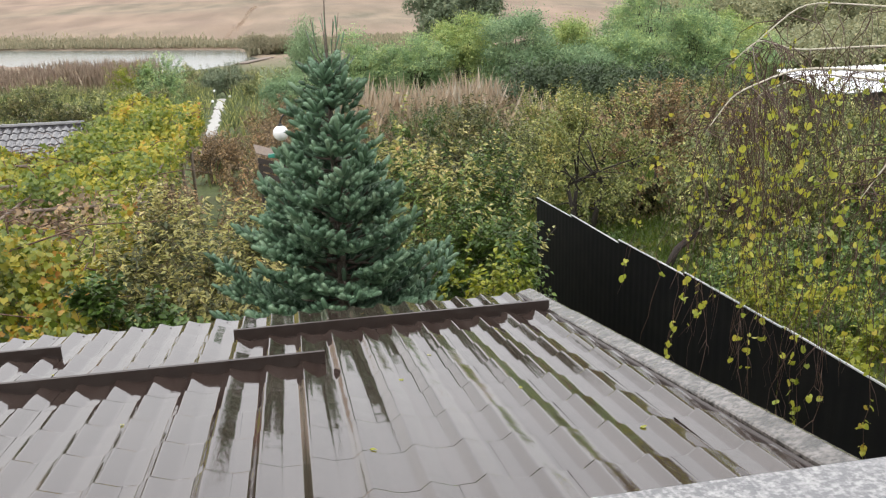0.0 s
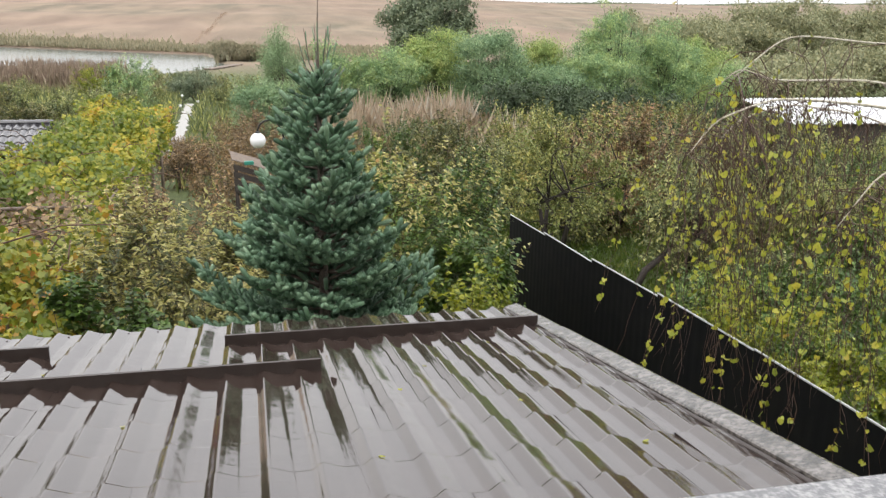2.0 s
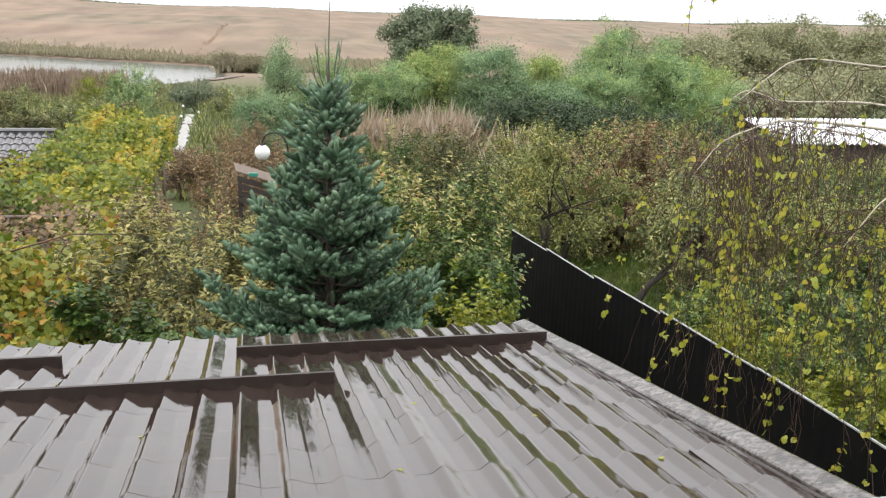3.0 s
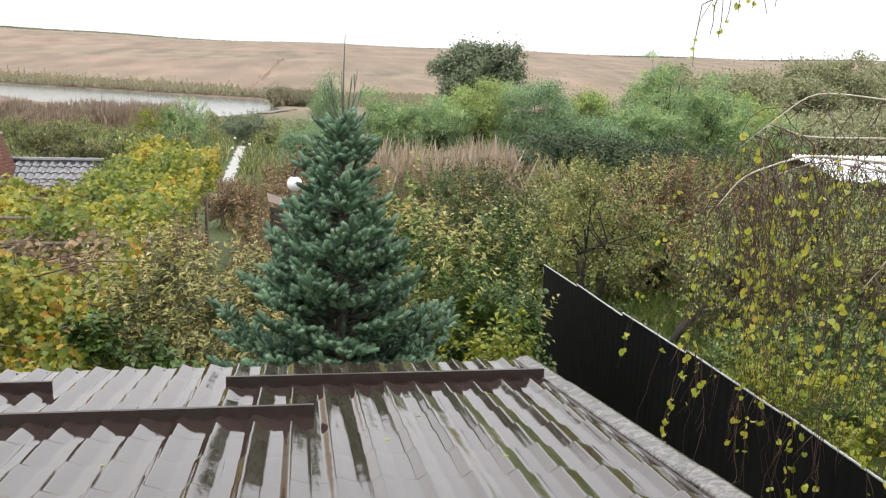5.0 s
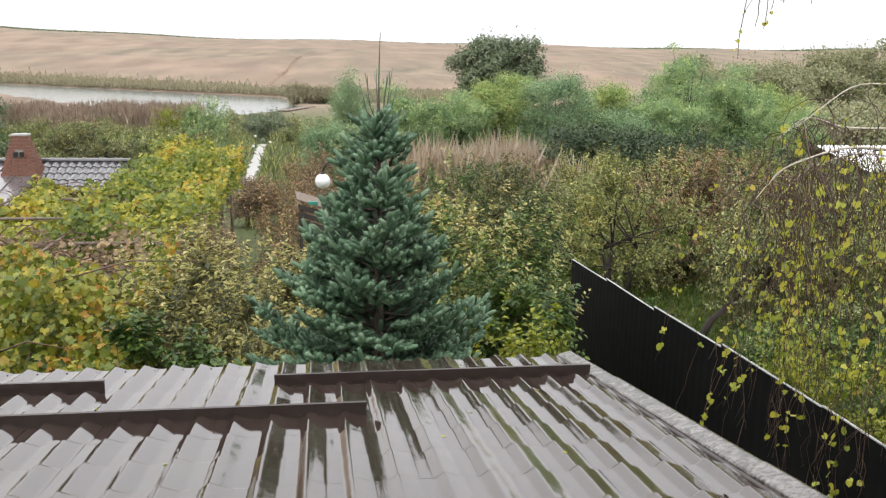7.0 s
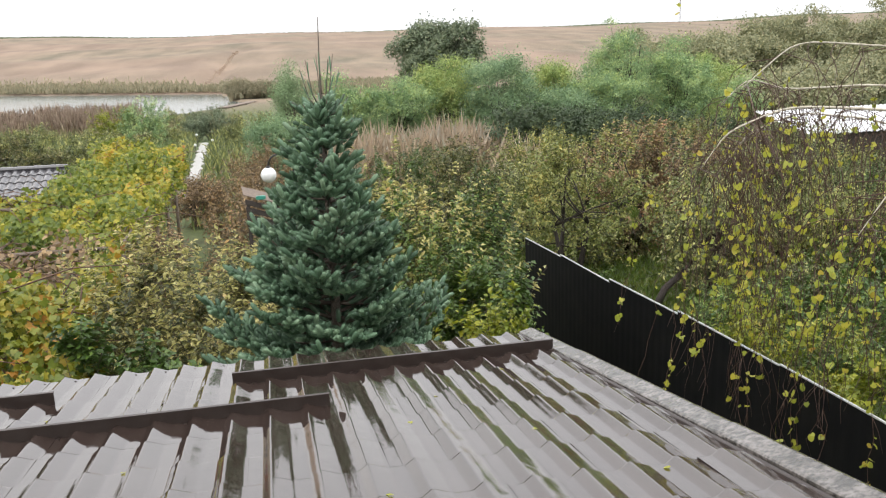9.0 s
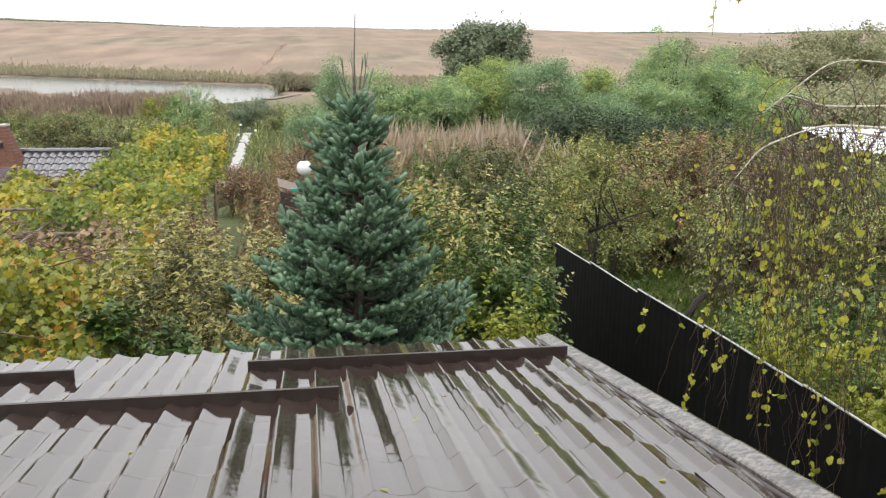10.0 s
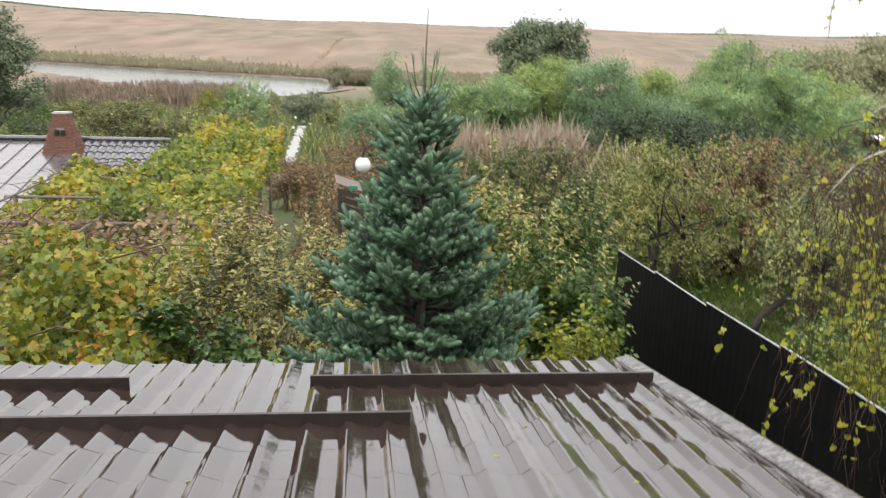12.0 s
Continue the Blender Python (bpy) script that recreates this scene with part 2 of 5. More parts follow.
SPARSE = leaf_mat("thin orchard leaves", ((0.0, (0.059, 0.085, 0.035)), (0.5, (0.191, 0.227, 0.084)), (0.8, (0.560, 0.533, 0.196)), (1.0, (0.750, 0.750, 0.308))), 0.2, 0.45, 0.5)
BIRCH = leaf_mat("yellow birch leaves", ((0.0, (0.190, 0.250, 0.040)), (0.45, (0.421, 0.454, 0.065)), (0.8, (0.577, 0.522, 0.077)), (1.0, (0.466, 0.273, 0.065))), 0.45, 0.4, 0.4)
# LOCUST and WALNUT carry distance haze in their colour: lightened and greyed
LOCUST = leaf_mat("feathery leaves, haze-paled grey-green", ((0.0, (0.120, 0.212, 0.111)), (0.5, (0.295, 0.421, 0.191)), (0.85, (0.557, 0.648, 0.270)), (1.0, (0.750, 0.750, 0.318))), 0.3, 0.55, 0.80)
WALNUT = leaf_mat("dark far foliage, haze-paled", ((0.0, (0.106, 0.143, 0.089)), (0.6, (0.212, 0.259, 0.155)), (1.0, (0.364, 0.361, 0.210))), 0.25, 0.6, 0.80)
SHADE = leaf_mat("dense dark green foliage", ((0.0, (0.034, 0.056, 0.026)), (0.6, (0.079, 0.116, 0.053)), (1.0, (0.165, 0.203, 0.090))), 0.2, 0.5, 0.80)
WILLOW = leaf_mat("grey-green willow leaves", ((0.0, (0.156, 0.240, 0.120)), (0.6, (0.300, 0.408, 0.216)), (1.0, (0.480, 0.576, 0.312))), 0.25, 0.55, 0.80)
LOCUST_WARM = leaf_mat("yellowing locust leaves", ((0.0, (0.145, 0.230, 0.085)), (0.5, (0.339, 0.436, 0.145)), (1.0, (0.665, 0.665, 0.242))), 0.3, 0.55, 0.8)
# LOCUST_DARK and WOODS are likewise lightened, with the haze put into the tones
LOCUST_DARK = leaf_mat("deep locust leaves, haze-paled grey-green", ((0.0, (0.123, 0.204, 0.108)), (0.5, (0.246, 0.362, 0.189)), (1.0, (0.479, 0.580, 0.290))), 0.3, 0.55, 0.80)
WOODS = leaf_mat("grey-olive far foliage, haze-paled", ((0.0, (0.201, 0.227, 0.129)), (0.6, (0.345, 0.347, 0.194)), (1.0, (0.546, 0.480, 0.258))), 0.25, 0.6, 0.80)
REED = leaf_mat("dry tan reed", ((0.0, (0.445, 0.341, 0.240)), (0.6, (0.750, 0.604, 0.439)), (1.0, (0.750, 0.750, 0.679))), 0.25, 0.7, 0.5)
REED_BROWN = leaf_mat("purple-brown reed", ((0.0, (0.216, 0.162, 0.121)), (0.6, (0.446, 0.338, 0.257)), (1.0, (0.702, 0.594, 0.446))), 0.25, 0.7, 0.6)
REED_GREEN = leaf_mat("grey-green reed", ((0.0, (0.210, 0.202, 0.126)), (0.6, (0.357, 0.326, 0.210)), (1.0, (0.546, 0.442, 0.315))), 0.25, 0.7, 0.6)
SEDGE = leaf_mat("olive-brown sedge", ((0.0, (0.149, 0.149, 0.075)), (0.6, (0.329, 0.299, 0.164)), (1.0, (0.598, 0.493, 0.299))), 0.25, 0.7, 0.6)
GRASS = leaf_mat("wet meadow grass", ((0.0, (0.069, 0.115, 0.019)), (0.6, (0.155, 0.229, 0.038)), (1.0, (0.328, 0.296, 0.076))), 0.35, 0.5, 0.6)
NEW_NEEDLES = leaf_mat("pale blue-green young needles", ((0.0, (0.083, 0.154, 0.092)), (0.5, (0.155, 0.260, 0.155)), (1.0, (0.310, 0.421, 0.270))), 0.12, 0.5, 0.35, 4.0)
PALE_TIPS = leaf_mat("straw-pale young leaves", ((0.0, (0.281, 0.289, 0.078)), (0.5, (0.491, 0.454, 0.159)), (0.85, (0.644, 0.554, 0.231)), (1.0, (0.584, 0.312, 0.115))), 0.35, 0.45, 0.6, 3.0)


# ---- mesh helpers ----
RNG = np.random.default_rng(7)


class Build:
    """Gathers points and faces, and links them as one mesh."""

    def __init__(self):
        self.v, self.f, self.n = [], [], 0

    def add(self, v, f):
        v = np.asarray(v, float).reshape(-1, 3)
        self.v.append(v)
        self.f.extend([[i + self.n for i in face] for face in f])
        self.n += len(v)

    def box(self, lo, hi, bevel=0.0):
        (a, b, c), (d, e, g) = lo, hi
        if not bevel:
            self.add([(a, b, c), (d, b, c), (d, e, c), (a, e, c), (a, b, g), (d, b, g), (d, e, g), (a, e, g)],
                     [(3, 2, 1, 0), (4, 5, 6, 7), (0, 1, 5, 4), (1, 2, 6, 5), (2, 3, 7, 6), (3, 0, 4, 7)])
            return
        bm = bmesh.new()
        bmesh.ops.create_cube(bm, size=1)
        for p in bm.verts:
            p.co = Vector(((a + d) / 2 + p.co.x * (d - a), (b + e) / 2 + p.co.y * (e - b), (c + g) / 2 + p.co.z * (g - c)))
        bmesh.ops.bevel(bm, geom=bm.edges[:], offset=bevel, segments=2, affect="EDGES")
        bm.verts.index_update()
        self.add([p.co[:] for p in bm.verts], [[p.index for p in q.verts] for q in bm.faces])
        bm.free()

    def tube(self, pts, radii, sides=5):
        pts = np.asarray(pts, float)
        k = len(pts)
        d = np.gradient(pts, axis=0)
        d /= np.linalg.norm(d, axis=1)[:, None] + 1e-9
        ref = np.array([0.31, 0.95, 0.1]) if abs(d[0][2]) > 0.7 else np.array([0.05, 0.1, 1.0])
        u = np.cross(d, ref)
        u /= np.linalg.norm(u, axis=1)[:, None] + 1e-9
        w = np.cross(d, u)
        a = np.arange(sides) * 2 * np.pi / sides
        ring = pts[:, None] + (np.cos(a)[None, :, None] * u[:, None] + np.sin(a)[None, :, None] * w[:, None]) * np.asarray(radii, float)[:, None, None]
        f = [(i * sides + j, i * sides + (j + 1) % sides, (i + 1) * sides + (j + 1) % sides, (i + 1) * sides + j) for i in range(k - 1) for j in range(sides)]
        f += [tuple(range(sides))[::-1], tuple((k - 1) * sides + j for j in range(sides))]
        self.add(ring, f)

    def link(self, name, material, parent=None, smooth=False, label=""):
        me = bpy.data.meshes.new(name)
        me.from_pydata(np.concatenate(self.v).tolist(), [], self.f)
        me.materials.append(material)
        if smooth:
            me.polygons.foreach_set("use_smooth", [True] * len(me.polygons))
        ob = new(name, me)
        ob.parent = parent
        return tagged(ob, label) if label else ob


def soup(name, verts, tris, material, parent=None):
    """One mesh from arrays of points and triangles."""
    me = bpy.data.meshes.new(name)
    me.vertices.add(len(verts))
    me.vertices.foreach_set("co", np.asarray(verts, np.float32).ravel())
    me.loops.add(len(tris) * 3)
    me.loops.foreach_set("vertex_index", np.asarray(tris, np.int32).ravel())
    me.polygons.add(len(tris))
    me.polygons.foreach_set("loop_start", np.arange(len(tris), dtype=np.int32) * 3)
    me.update(calc_edges=True)
    me.materials.append(material)
    ob = new(name, me)
    ob.parent = parent
    return ob


def unit(a):
    return a / (np.linalg.norm(a, axis=-1, keepdims=True) + 1e-9)


def rand_dirs(n):
    return unit(RNG.normal(size=(n, 3)))


def leaf_arrays(c, d, up, length, width, fold=0.25):
    """Folded pointed leaves: base, two sides and a tip each."""
    n = len(c)
    s = unit(np.cross(d, up))
    nn = np.cross(s, d)
    length, width = np.broadcast_to(length, n)[:, None], np.broadcast_to(width, n)[:, None]
    mid = c + d * length * 0.45
    v = np.stack([c, mid - s * width / 2 + nn * width * fold, c + d * length - nn * length * 0.12, mid + s * width / 2 + nn * width * fold], 1)
    i = np.arange(n)[:, None] * 4
    t = np.concatenate([i + np.array([[0, 3, 2]]), i + np.array([[0, 2, 1]])])
    return v.reshape(-1, 3), t


def lobed_arrays(c, d, up, size):
    """Vine leaves: five lobes with notches between them, bent along the middle and drooping at the tip."""
    n = len(c)
    s = unit(np.cross(d, up))
    nn = np.cross(s, d)
    size = np.broadcast_to(size, n)[:, None]
    half = ((0.30, -0.20, 0.08), (0.58, 0.06, -0.02), (0.44, 0.28, 0.07), (0.54, 0.60, -0.06), (0.29, 0.62, 0.04))
    rim = [(0, 0.0, 0.02), *half, (0, 0.98, -0.20), *((-a, b, h + 0.03) for a, b, h in reversed(half))]
    v = np.stack([c + (s * a + d * b + nn * h) * size for a, b, h in [(0, 0.28, 0), *rim]], 1)
    k = len(rim)
    i = np.arange(n)[:, None] * (k + 1)
    t = np.concatenate([i + np.array([[0, q + 1, (q + 1) % k + 1]]) for q in range(k)])
    return v.reshape(-1, 3), t


def broad_arrays(c, d, up, size):
    """Broad pointed leaves (birch): a bent fan of eight points."""
    n = len(c)
    s = unit(np.cross(d, up))
    nn = np.cross(s, d)
    size = np.broadcast_to(size, n)[:, None]
    shape = ((0, 0, 0), (-0.36, -0.16, 0.10), (-0.54, 0.22, 0.0), (-0.40, 0.62, 0.02), (0, 0.92, -0.20), (0.40, 0.62, -0.04), (0.54, 0.22, 0.05), (0.36, -0.16, 0.10))
    v = np.stack([c + (s * a + d * b + nn * h) * size for a, b, h in shape], 1)
    i = np.arange(n)[:, None] * 8
    t = np.concatenate([i + np.array([[0, k + 1, k]]) for k in range(1, 7)])
    return v.reshape(-1, 3), t


def ground_z(x, y):
    """The lie of the land: a gentle fall to the lake, the lake's bed, and the long hill beyond."""
    near = np.maximum(-0.2 - 0.034 * np.clip(y, -40, 118), -3.75)
    foot_y = 188 - 0.73 * np.minimum(x, 0) + 0.25 * np.maximum(x, 0)
    near_y = np.where(x < -17, 118 - 1.4 * (x + 17), 118 + 1.8 * (x + 17))
    far_y = foot_y - 2 - np.clip((x + 7) / 1.6, 0, 1) * 27 - 1.6 * np.maximum(x + 5.4, 0)
    crest = 14.5 + 0.00005 * (x - 130) ** 2 * (x < 130) + 0.010 * np.maximum(x - 130, 0) + 0.9 * np.sin(x / 63.0) + 0.5 * np.sin(x / 21.0 + 1)
    k = np.clip((y - foot_y - 4) / (620 - foot_y), 0, 1.2)
    hill = -3.6 + (crest + 3.6) * np.sin(np.minimum(k, 1) * np.pi / 2) ** 0.9 - 30 * np.maximum(k - 1, 0)
    gully = np.exp(-((x + 11.4 - 0.066 * (y - 205)) / 3.2) ** 2) * np.clip((y - 200) / 14, 0, 1) * np.clip((345 - y) / 120, 0, 1)
    hill = hill - 2.4 * gully + 0.35 * np.sin(y / 9.0 + x / 30.0) * np.clip(k * 6, 0, 1) * (y < 560)
    z = np.where(y > foot_y, np.maximum(hill, -3.7), near)
    dip = np.clip(np.minimum(y - near_y, far_y - y) / 6, 0, 1)
    return np.where(dip > 0, np.minimum(z, -4.0) - dip, z)


def gz(x, y):
    return float(ground_z(np.array([x], float), np.array([y], float))[0])


def plant(name, label, category, x, y, top, radius, leaves, bark, twigs=260, per=24, twig=0.45, size=0.055, slim=0.5, up=0.5, droop=0.2, low=0.25, stems=3, stem_r=0.025, group="", lean=(0, 0), squash=1.0, lumps=0.45, base=None, tips=None):
    """A shrub or tree: stems and limbs that taper, twigs through an uneven crown, and single leaves along the twigs."""
    g = gz(x, y) if base is None else base
    root = tagged(new(name), label, category, group)
    root.location = (x, y, g)
    h = top - g
    z0, rz = h * (low + 1) / 2, h * (1 - low) / 2
    d = rand_dirs(twigs)
    seed = RNG.uniform(0, 50, 3)
    lump = np.array([noise.noise(Vector(q * 2.1 + seed)) for q in d])
    reach = (RNG.random(twigs) ** 0.45) * (1 + lumps * lump * 1.6)
    lots = max(9, twigs // 13)
    own = RNG.integers(0, lots, twigs)
    d = unit(d[own] + RNG.normal(size=(twigs, 3)) * 0.16)
    reach = reach[own] + RNG.normal(size=twigs) * 0.09
    p = d * reach[:, None] * np.array([radius, radius * squash, rz]) + np.array([lean[0], lean[1], z0])
    p[:, 2] = np.clip(p[:, 2] - twig * up * 0.8, 0.05 * h, h - twig * (0.3 + 0.5 * up))
    t_dir = unit(d * (1 - up) + np.array([0, 0, up]) + RNG.normal(size=(twigs, 3)) * 0.28)
    t_len = twig * RNG.uniform(0.55, 1.25, twigs)
    wood = Build()
    heads = []
    for s in range(stems):
        a = RNG.uniform(0, 6.28)
        foot = np.array([math.cos(a), math.sin(a), 0]) * stem_r * 1.6 * (stems > 1)
        head = np.array([lean[0], lean[1], h * (low + 0.25)]) + np.array([math.cos(a), math.sin(a), 0]) * radius * 0.3 * (stems > 1)
        mid = (foot + head) / 2 + RNG.normal(size=3) * radius * 0.06
        stem = Build()
        stem.tube([foot - np.array([0, 0, 0.1]), mid, head], [stem_r * 1.5, stem_r, stem_r * 0.65], 7)
        stem.link("trunk", bark, root, True)
        heads.append((mid, head))
    for i in RNG.choice(twigs, min(twigs, 22), replace=False):
        mid, head = heads[i % stems]
        a = head if p[i][2] > head[2] * 0.8 else mid
        m = (a + p[i]) / 2 + RNG.normal(size=3) * radius * 0.08 + np.array([0, 0, 0.05 * h])
        wood.tube([a, m, p[i]], [stem_r * 0.42, stem_r * 0.28, stem_r * 0.12], 4)
    e = p + t_dir * t_len[:, None]
    thin = max(0.003, stem_r * 0.12)
    for i in range(0, twigs, 1 if twigs < 420 else 2):
        wood.tube([p[i], e[i]], [thin, thin * 0.5], 3)
    tagged(wood.link("branch", bark, root, True), kind="stuff")
    n = twigs * per
    k = np.repeat(np.arange(twigs), per)
    f = RNG.random(n)
    c = p[k] + t_dir[k] * (t_len[k] * f)[:, None] + RNG.normal(size=(n, 3)) * size * 0.18
    rad = rand_dirs(n)
    rad = unit(rad - t_dir[k] * np.sum(rad * t_dir[k], 1)[:, None])
    ld = unit(rad + t_dir[k] * 0.45 + np.array([0, 0, -droop]))
    lu = unit(rand_dirs(n) * 0.7 + np.array([0, 0, 1.0]))
    ls = size * RNG.uniform(0.6, 1.25, n)
    pale = (f > 0.66) & (c[:, 2] > h * 0.45) & (RNG.random(n) < 0.7) if tips else np.zeros(n, bool)
    soup("crown", *leaf_arrays(c[~pale], ld[~pale], lu[~pale], ls[~pale], ls[~pale] * slim), leaves, root)
    if tips:
        tagged(soup("young_leaf", *leaf_arrays(c[pale], ld[pale], lu[pale], ls[pale], ls[pale] * slim), tips, root), "pale young leaf tips", kind="stuff")
    return root


def puffy(name, label, category, x, y, top, radius, leaves, bark, puffs=60, per=420, puff=0.6, size=0.12, slim=0.5, low=0.1, stems=3, stem_r=0.08, group="", flat=0.6, spray=0.25, ragged=0.35):
    """A tree with a crown of many leafy tufts at the ends of its limbs, thick on top and open beneath, and loose sprays at the edge."""
    g = gz(x, y)
    root = tagged(new(name), label, category, group)
    root.location = (x, y, g)
    h = top - g
    z0, rz = h * (low + 1) / 2, h * (1 - low) / 2 - puff * flat * 0.75
    core = radius - puff * 0.6
    d = rand_dirs(puffs)
    d[:, 2] = np.where((d[:, 2] < -0.5) & (RNG.random(puffs) < 0.4), -d[:, 2], d[:, 2])
    seed = RNG.uniform(0, 50, 3)
    lump = np.array([noise.noise(Vector(q * 1.7 + seed)) for q in d])
    reach = RNG.random(puffs) ** 0.35 * (1 + ragged * 1.7 * lump)
    r = puff * RNG.uniform(0.55, 1.25, puffs)
    c = d * reach[:, None] * np.array([core, core, rz]) + np.array([0, 0, z0])
    c[:, 2] = np.maximum(c[:, 2], r * 0.5)
    wood = Build()
    for q in range(stems):
        a = 6.28 * q / stems + RNG.uniform(0, 1)
        lean = np.array([math.cos(a), math.sin(a), 0]) * (stems > 1)
        foot, mid, head = lean * stem_r, lean * radius * 0.16 + np.array([0, 0, h * 0.35]), lean * radius * 0.34 + np.array([0, 0, h * 0.78])
        S = Build()
        S.tube([foot - np.array([0, 0, 0.1]), mid, head], [stem_r * 1.4, stem_r, stem_r * 0.3], 7)
        S.link("trunk", bark, root, True)
        for i in range(q, puffs, stems):
            f = np.clip((c[i][2] / h - 0.15) * 0.8, 0.12, 0.95)
            at = foot + (mid - foot) * f * 2 if f < 0.5 else mid + (head - mid) * (f - 0.5) * 2
            wood.tube([at, (at + c[i]) / 2 + np.array([0, 0, 0.06 * h * RNG.random()]), c[i]], [stem_r * 0.38, stem_r * 0.24, stem_r * 0.08], 4)
    cnt = (per * (r / puff) ** 2).astype(int)
    k = np.repeat(np.arange(puffs), cnt)
    n = len(k)
    many = rand_dirs(90)
    lobe = RNG.integers(0, 90, n)
    u = unit(many[lobe] + rand_dirs(n) * 0.22)
    u[:, 2] = np.where((u[:, 2] < -0.3) & (RNG.random(n) < 0.6), -u[:, 2], u[:, 2])
    grain = RNG.uniform(-0.5, 0.5, (puffs, 90))[k, lobe]
    p = c[k] + u * (r[k] * RNG.random(n) ** 0.25 * (1 + grain))[:, None] * np.array([1, 1, flat])
    loose = RNG.random(n) < spray
    p[loose] += (u[loose] + np.array([0, 0, 0.5])) * (r[k[loose]] * RNG.random(loose.sum()) ** 3 * 0.45)[:, None]
    ld = unit(u * 0.25 + rand_dirs(n) * 0.8 + np.array([0, 0, -0.1]))
    lu = unit(u * 1.0 + rand_dirs(n) * 0.4 + np.array([0, 0, 0.35]))
    ls = size * RNG.uniform(0.6, 1.25, n)
    tagged(wood.link("branch", bark, root, True), kind="stuff")
    soup("crown", *leaf_arrays(p, ld, lu, ls, ls * slim), leaves, root)
    return root


def blades(name, label, category, xs, ys, hs, width, material, lean=0.25):
    """A stand of narrow blades; too many to count."""
    n = len(xs)
    zs = ground_z(xs, ys)
    c = np.stack([xs, ys, zs], 1)
    d = unit(RNG.normal(size=(n, 3)) * lean + np.array([0, 0, 1.0]))
    v, t = leaf_arrays(c, d, unit(rand_dirs(n) * np.array([1, 1, 0.1])), hs, width, 0.1)
    return tagged(soup(name, v, t, material), label, category, kind="stuff")


# ---- ground, lake, hill ----
def build_ground():
    m = bpy.data.materials.new("meadow and stubble")
    m.use_nodes = True
    n, l = m.node_tree.nodes, m.node_tree.links
    b = n["Principled BSDF"]
    b.inputs["Roughness"].default_value = 0.9
    g = n.new("ShaderNodeNewGeometry")
    sep = n.new("ShaderNodeSeparateXYZ")
    l.new(g.outputs["Position"], sep.inputs[0])

    def tex(scale, stretch=(1, 1, 1), detail=6):
        mp = n.new("ShaderNodeMapping")
        mp.inputs["Scale"].default_value = stretch
        l.new(g.outputs["Position"], mp.inputs["Vector"])
        t = n.new("ShaderNodeTexNoise")
        t.inputs["Scale"].default_value, t.inputs["Detail"].default_value = scale, detail
        l.new(mp.outputs[0], t.inputs["Vector"])
        return t.outputs["Fac"]

    def ramp(fac, *stops):
        r = n.new("ShaderNodeValToRGB")
        r.color_ramp.elements[0].position, r.color_ramp.elements[0].color = stops[0][0], (*stops[0][1], 1)
        r.color_ramp.elements[1].position, r.color_ramp.elements[1].color = stops[-1][0], (*stops[-1][1], 1)
        for q, c in stops[1:-1]:
            r.color_ramp.elements.new(q).color = (*c, 1)
        l.new(fac, r.inputs[0])
        return r.outputs[0]

    def blend(fac, a, c):
        x = n.new("ShaderNodeMixRGB")
        l.new(fac, x.inputs["Fac"])
        l.new(a, x.inputs["Color1"])
        l.new(c, x.inputs["Color2"])
        return x.outputs[0]

    grass = blend(tex(0.6), ramp(tex(9), (0.3, (0.045, 0.085, 0.02)), (0.7, (0.11, 0.175, 0.04))), ramp(tex(4), (0.35, (0.06, 0.045, 0.028)), (0.7, (0.12, 0.12, 0.04))))
    upland = ramp(tex(0.16, (0.4, 0.16, 0.05), 9), (0.36, (0.190, 0.132, 0.092)), (0.64, (0.298, 0.212, 0.150)))
    weedy = ramp(tex(0.25, (0.4, 0.2, 0.05), 9), (0.36, (0.14, 0.118, 0.076)), (0.66, (0.27, 0.205, 0.14)))
    stubble = blend(ramp(tex(0.022, (0.45, 0.5, 0.3), 5), (0.42, (0, 0, 0)), (0.6, (1, 1, 1))), upland, weedy)
    far = n.new("ShaderNodeMapRange")
    far.inputs["From Min"].default_value, far.inputs["From Max"].default_value = 118, 150
    l.new(sep.outputs[1], far.inputs["Value"])
    l.new(blend(far.outputs[0], grass, stubble), b.inputs["Base Color"])
    u = n.new("ShaderNodeBump")
    u.inputs["Strength"].default_value, u.inputs["Distance"].default_value = 0.5, 0.05
    l.new(tex(12), u.inputs["Height"])
    l.new(u.outputs[0], b.inputs["Normal"])
    s = np.linspace(-1, 1, 201)
    gx = np.sign(s) * np.abs(s) ** 2.2 * 2600 + s * 60
    gy = np.concatenate([np.linspace(-400, -40, 10), np.linspace(-35, 120, 63), np.linspace(122, 340, 110), np.linspace(344, 700, 90), np.linspace(760, 3600, 20)])
    X, Y = np.meshgrid(gx, gy)
    Z = ground_z(X.ravel(), Y.ravel())
    w = len(gx)
    B = Build()
    B.add(np.stack([X.ravel(), Y.ravel(), Z], 1), [(r * w + c, r * w + c + 1, (r + 1) * w + c + 1, (r + 1) * w + c) for r in range(len(gy) - 1) for c in range(w - 1)])
    tagged(B.link("ground", m, smooth=True), "wet meadow falling to a lake and a tan stubble hill", "ground", kind="structure")
    wm = bpy.data.materials.new("pale lake water")
    wm.use_nodes = True
    wb = wm.node_tree.nodes["Principled BSDF"]
    wb.inputs["Base Color"].default_value = (0.16, 0.19, 0.18, 1)
    wb.inputs["Roughness"].default_value = 0.12
    wt, wu = wm.node_tree.nodes.new("ShaderNodeTexNoise"), wm.node_tree.nodes.new("ShaderNodeBump")
    wt.inputs["Scale"].default_value, wt.inputs["Detail"].default_value = 1.5, 4
    wu.inputs["Strength"].default_value, wu.inputs["Distance"].default_value = 0.25, 0.05
    wm.node_tree.links.new(wt.outputs["Fac"], wu.inputs["Height"])
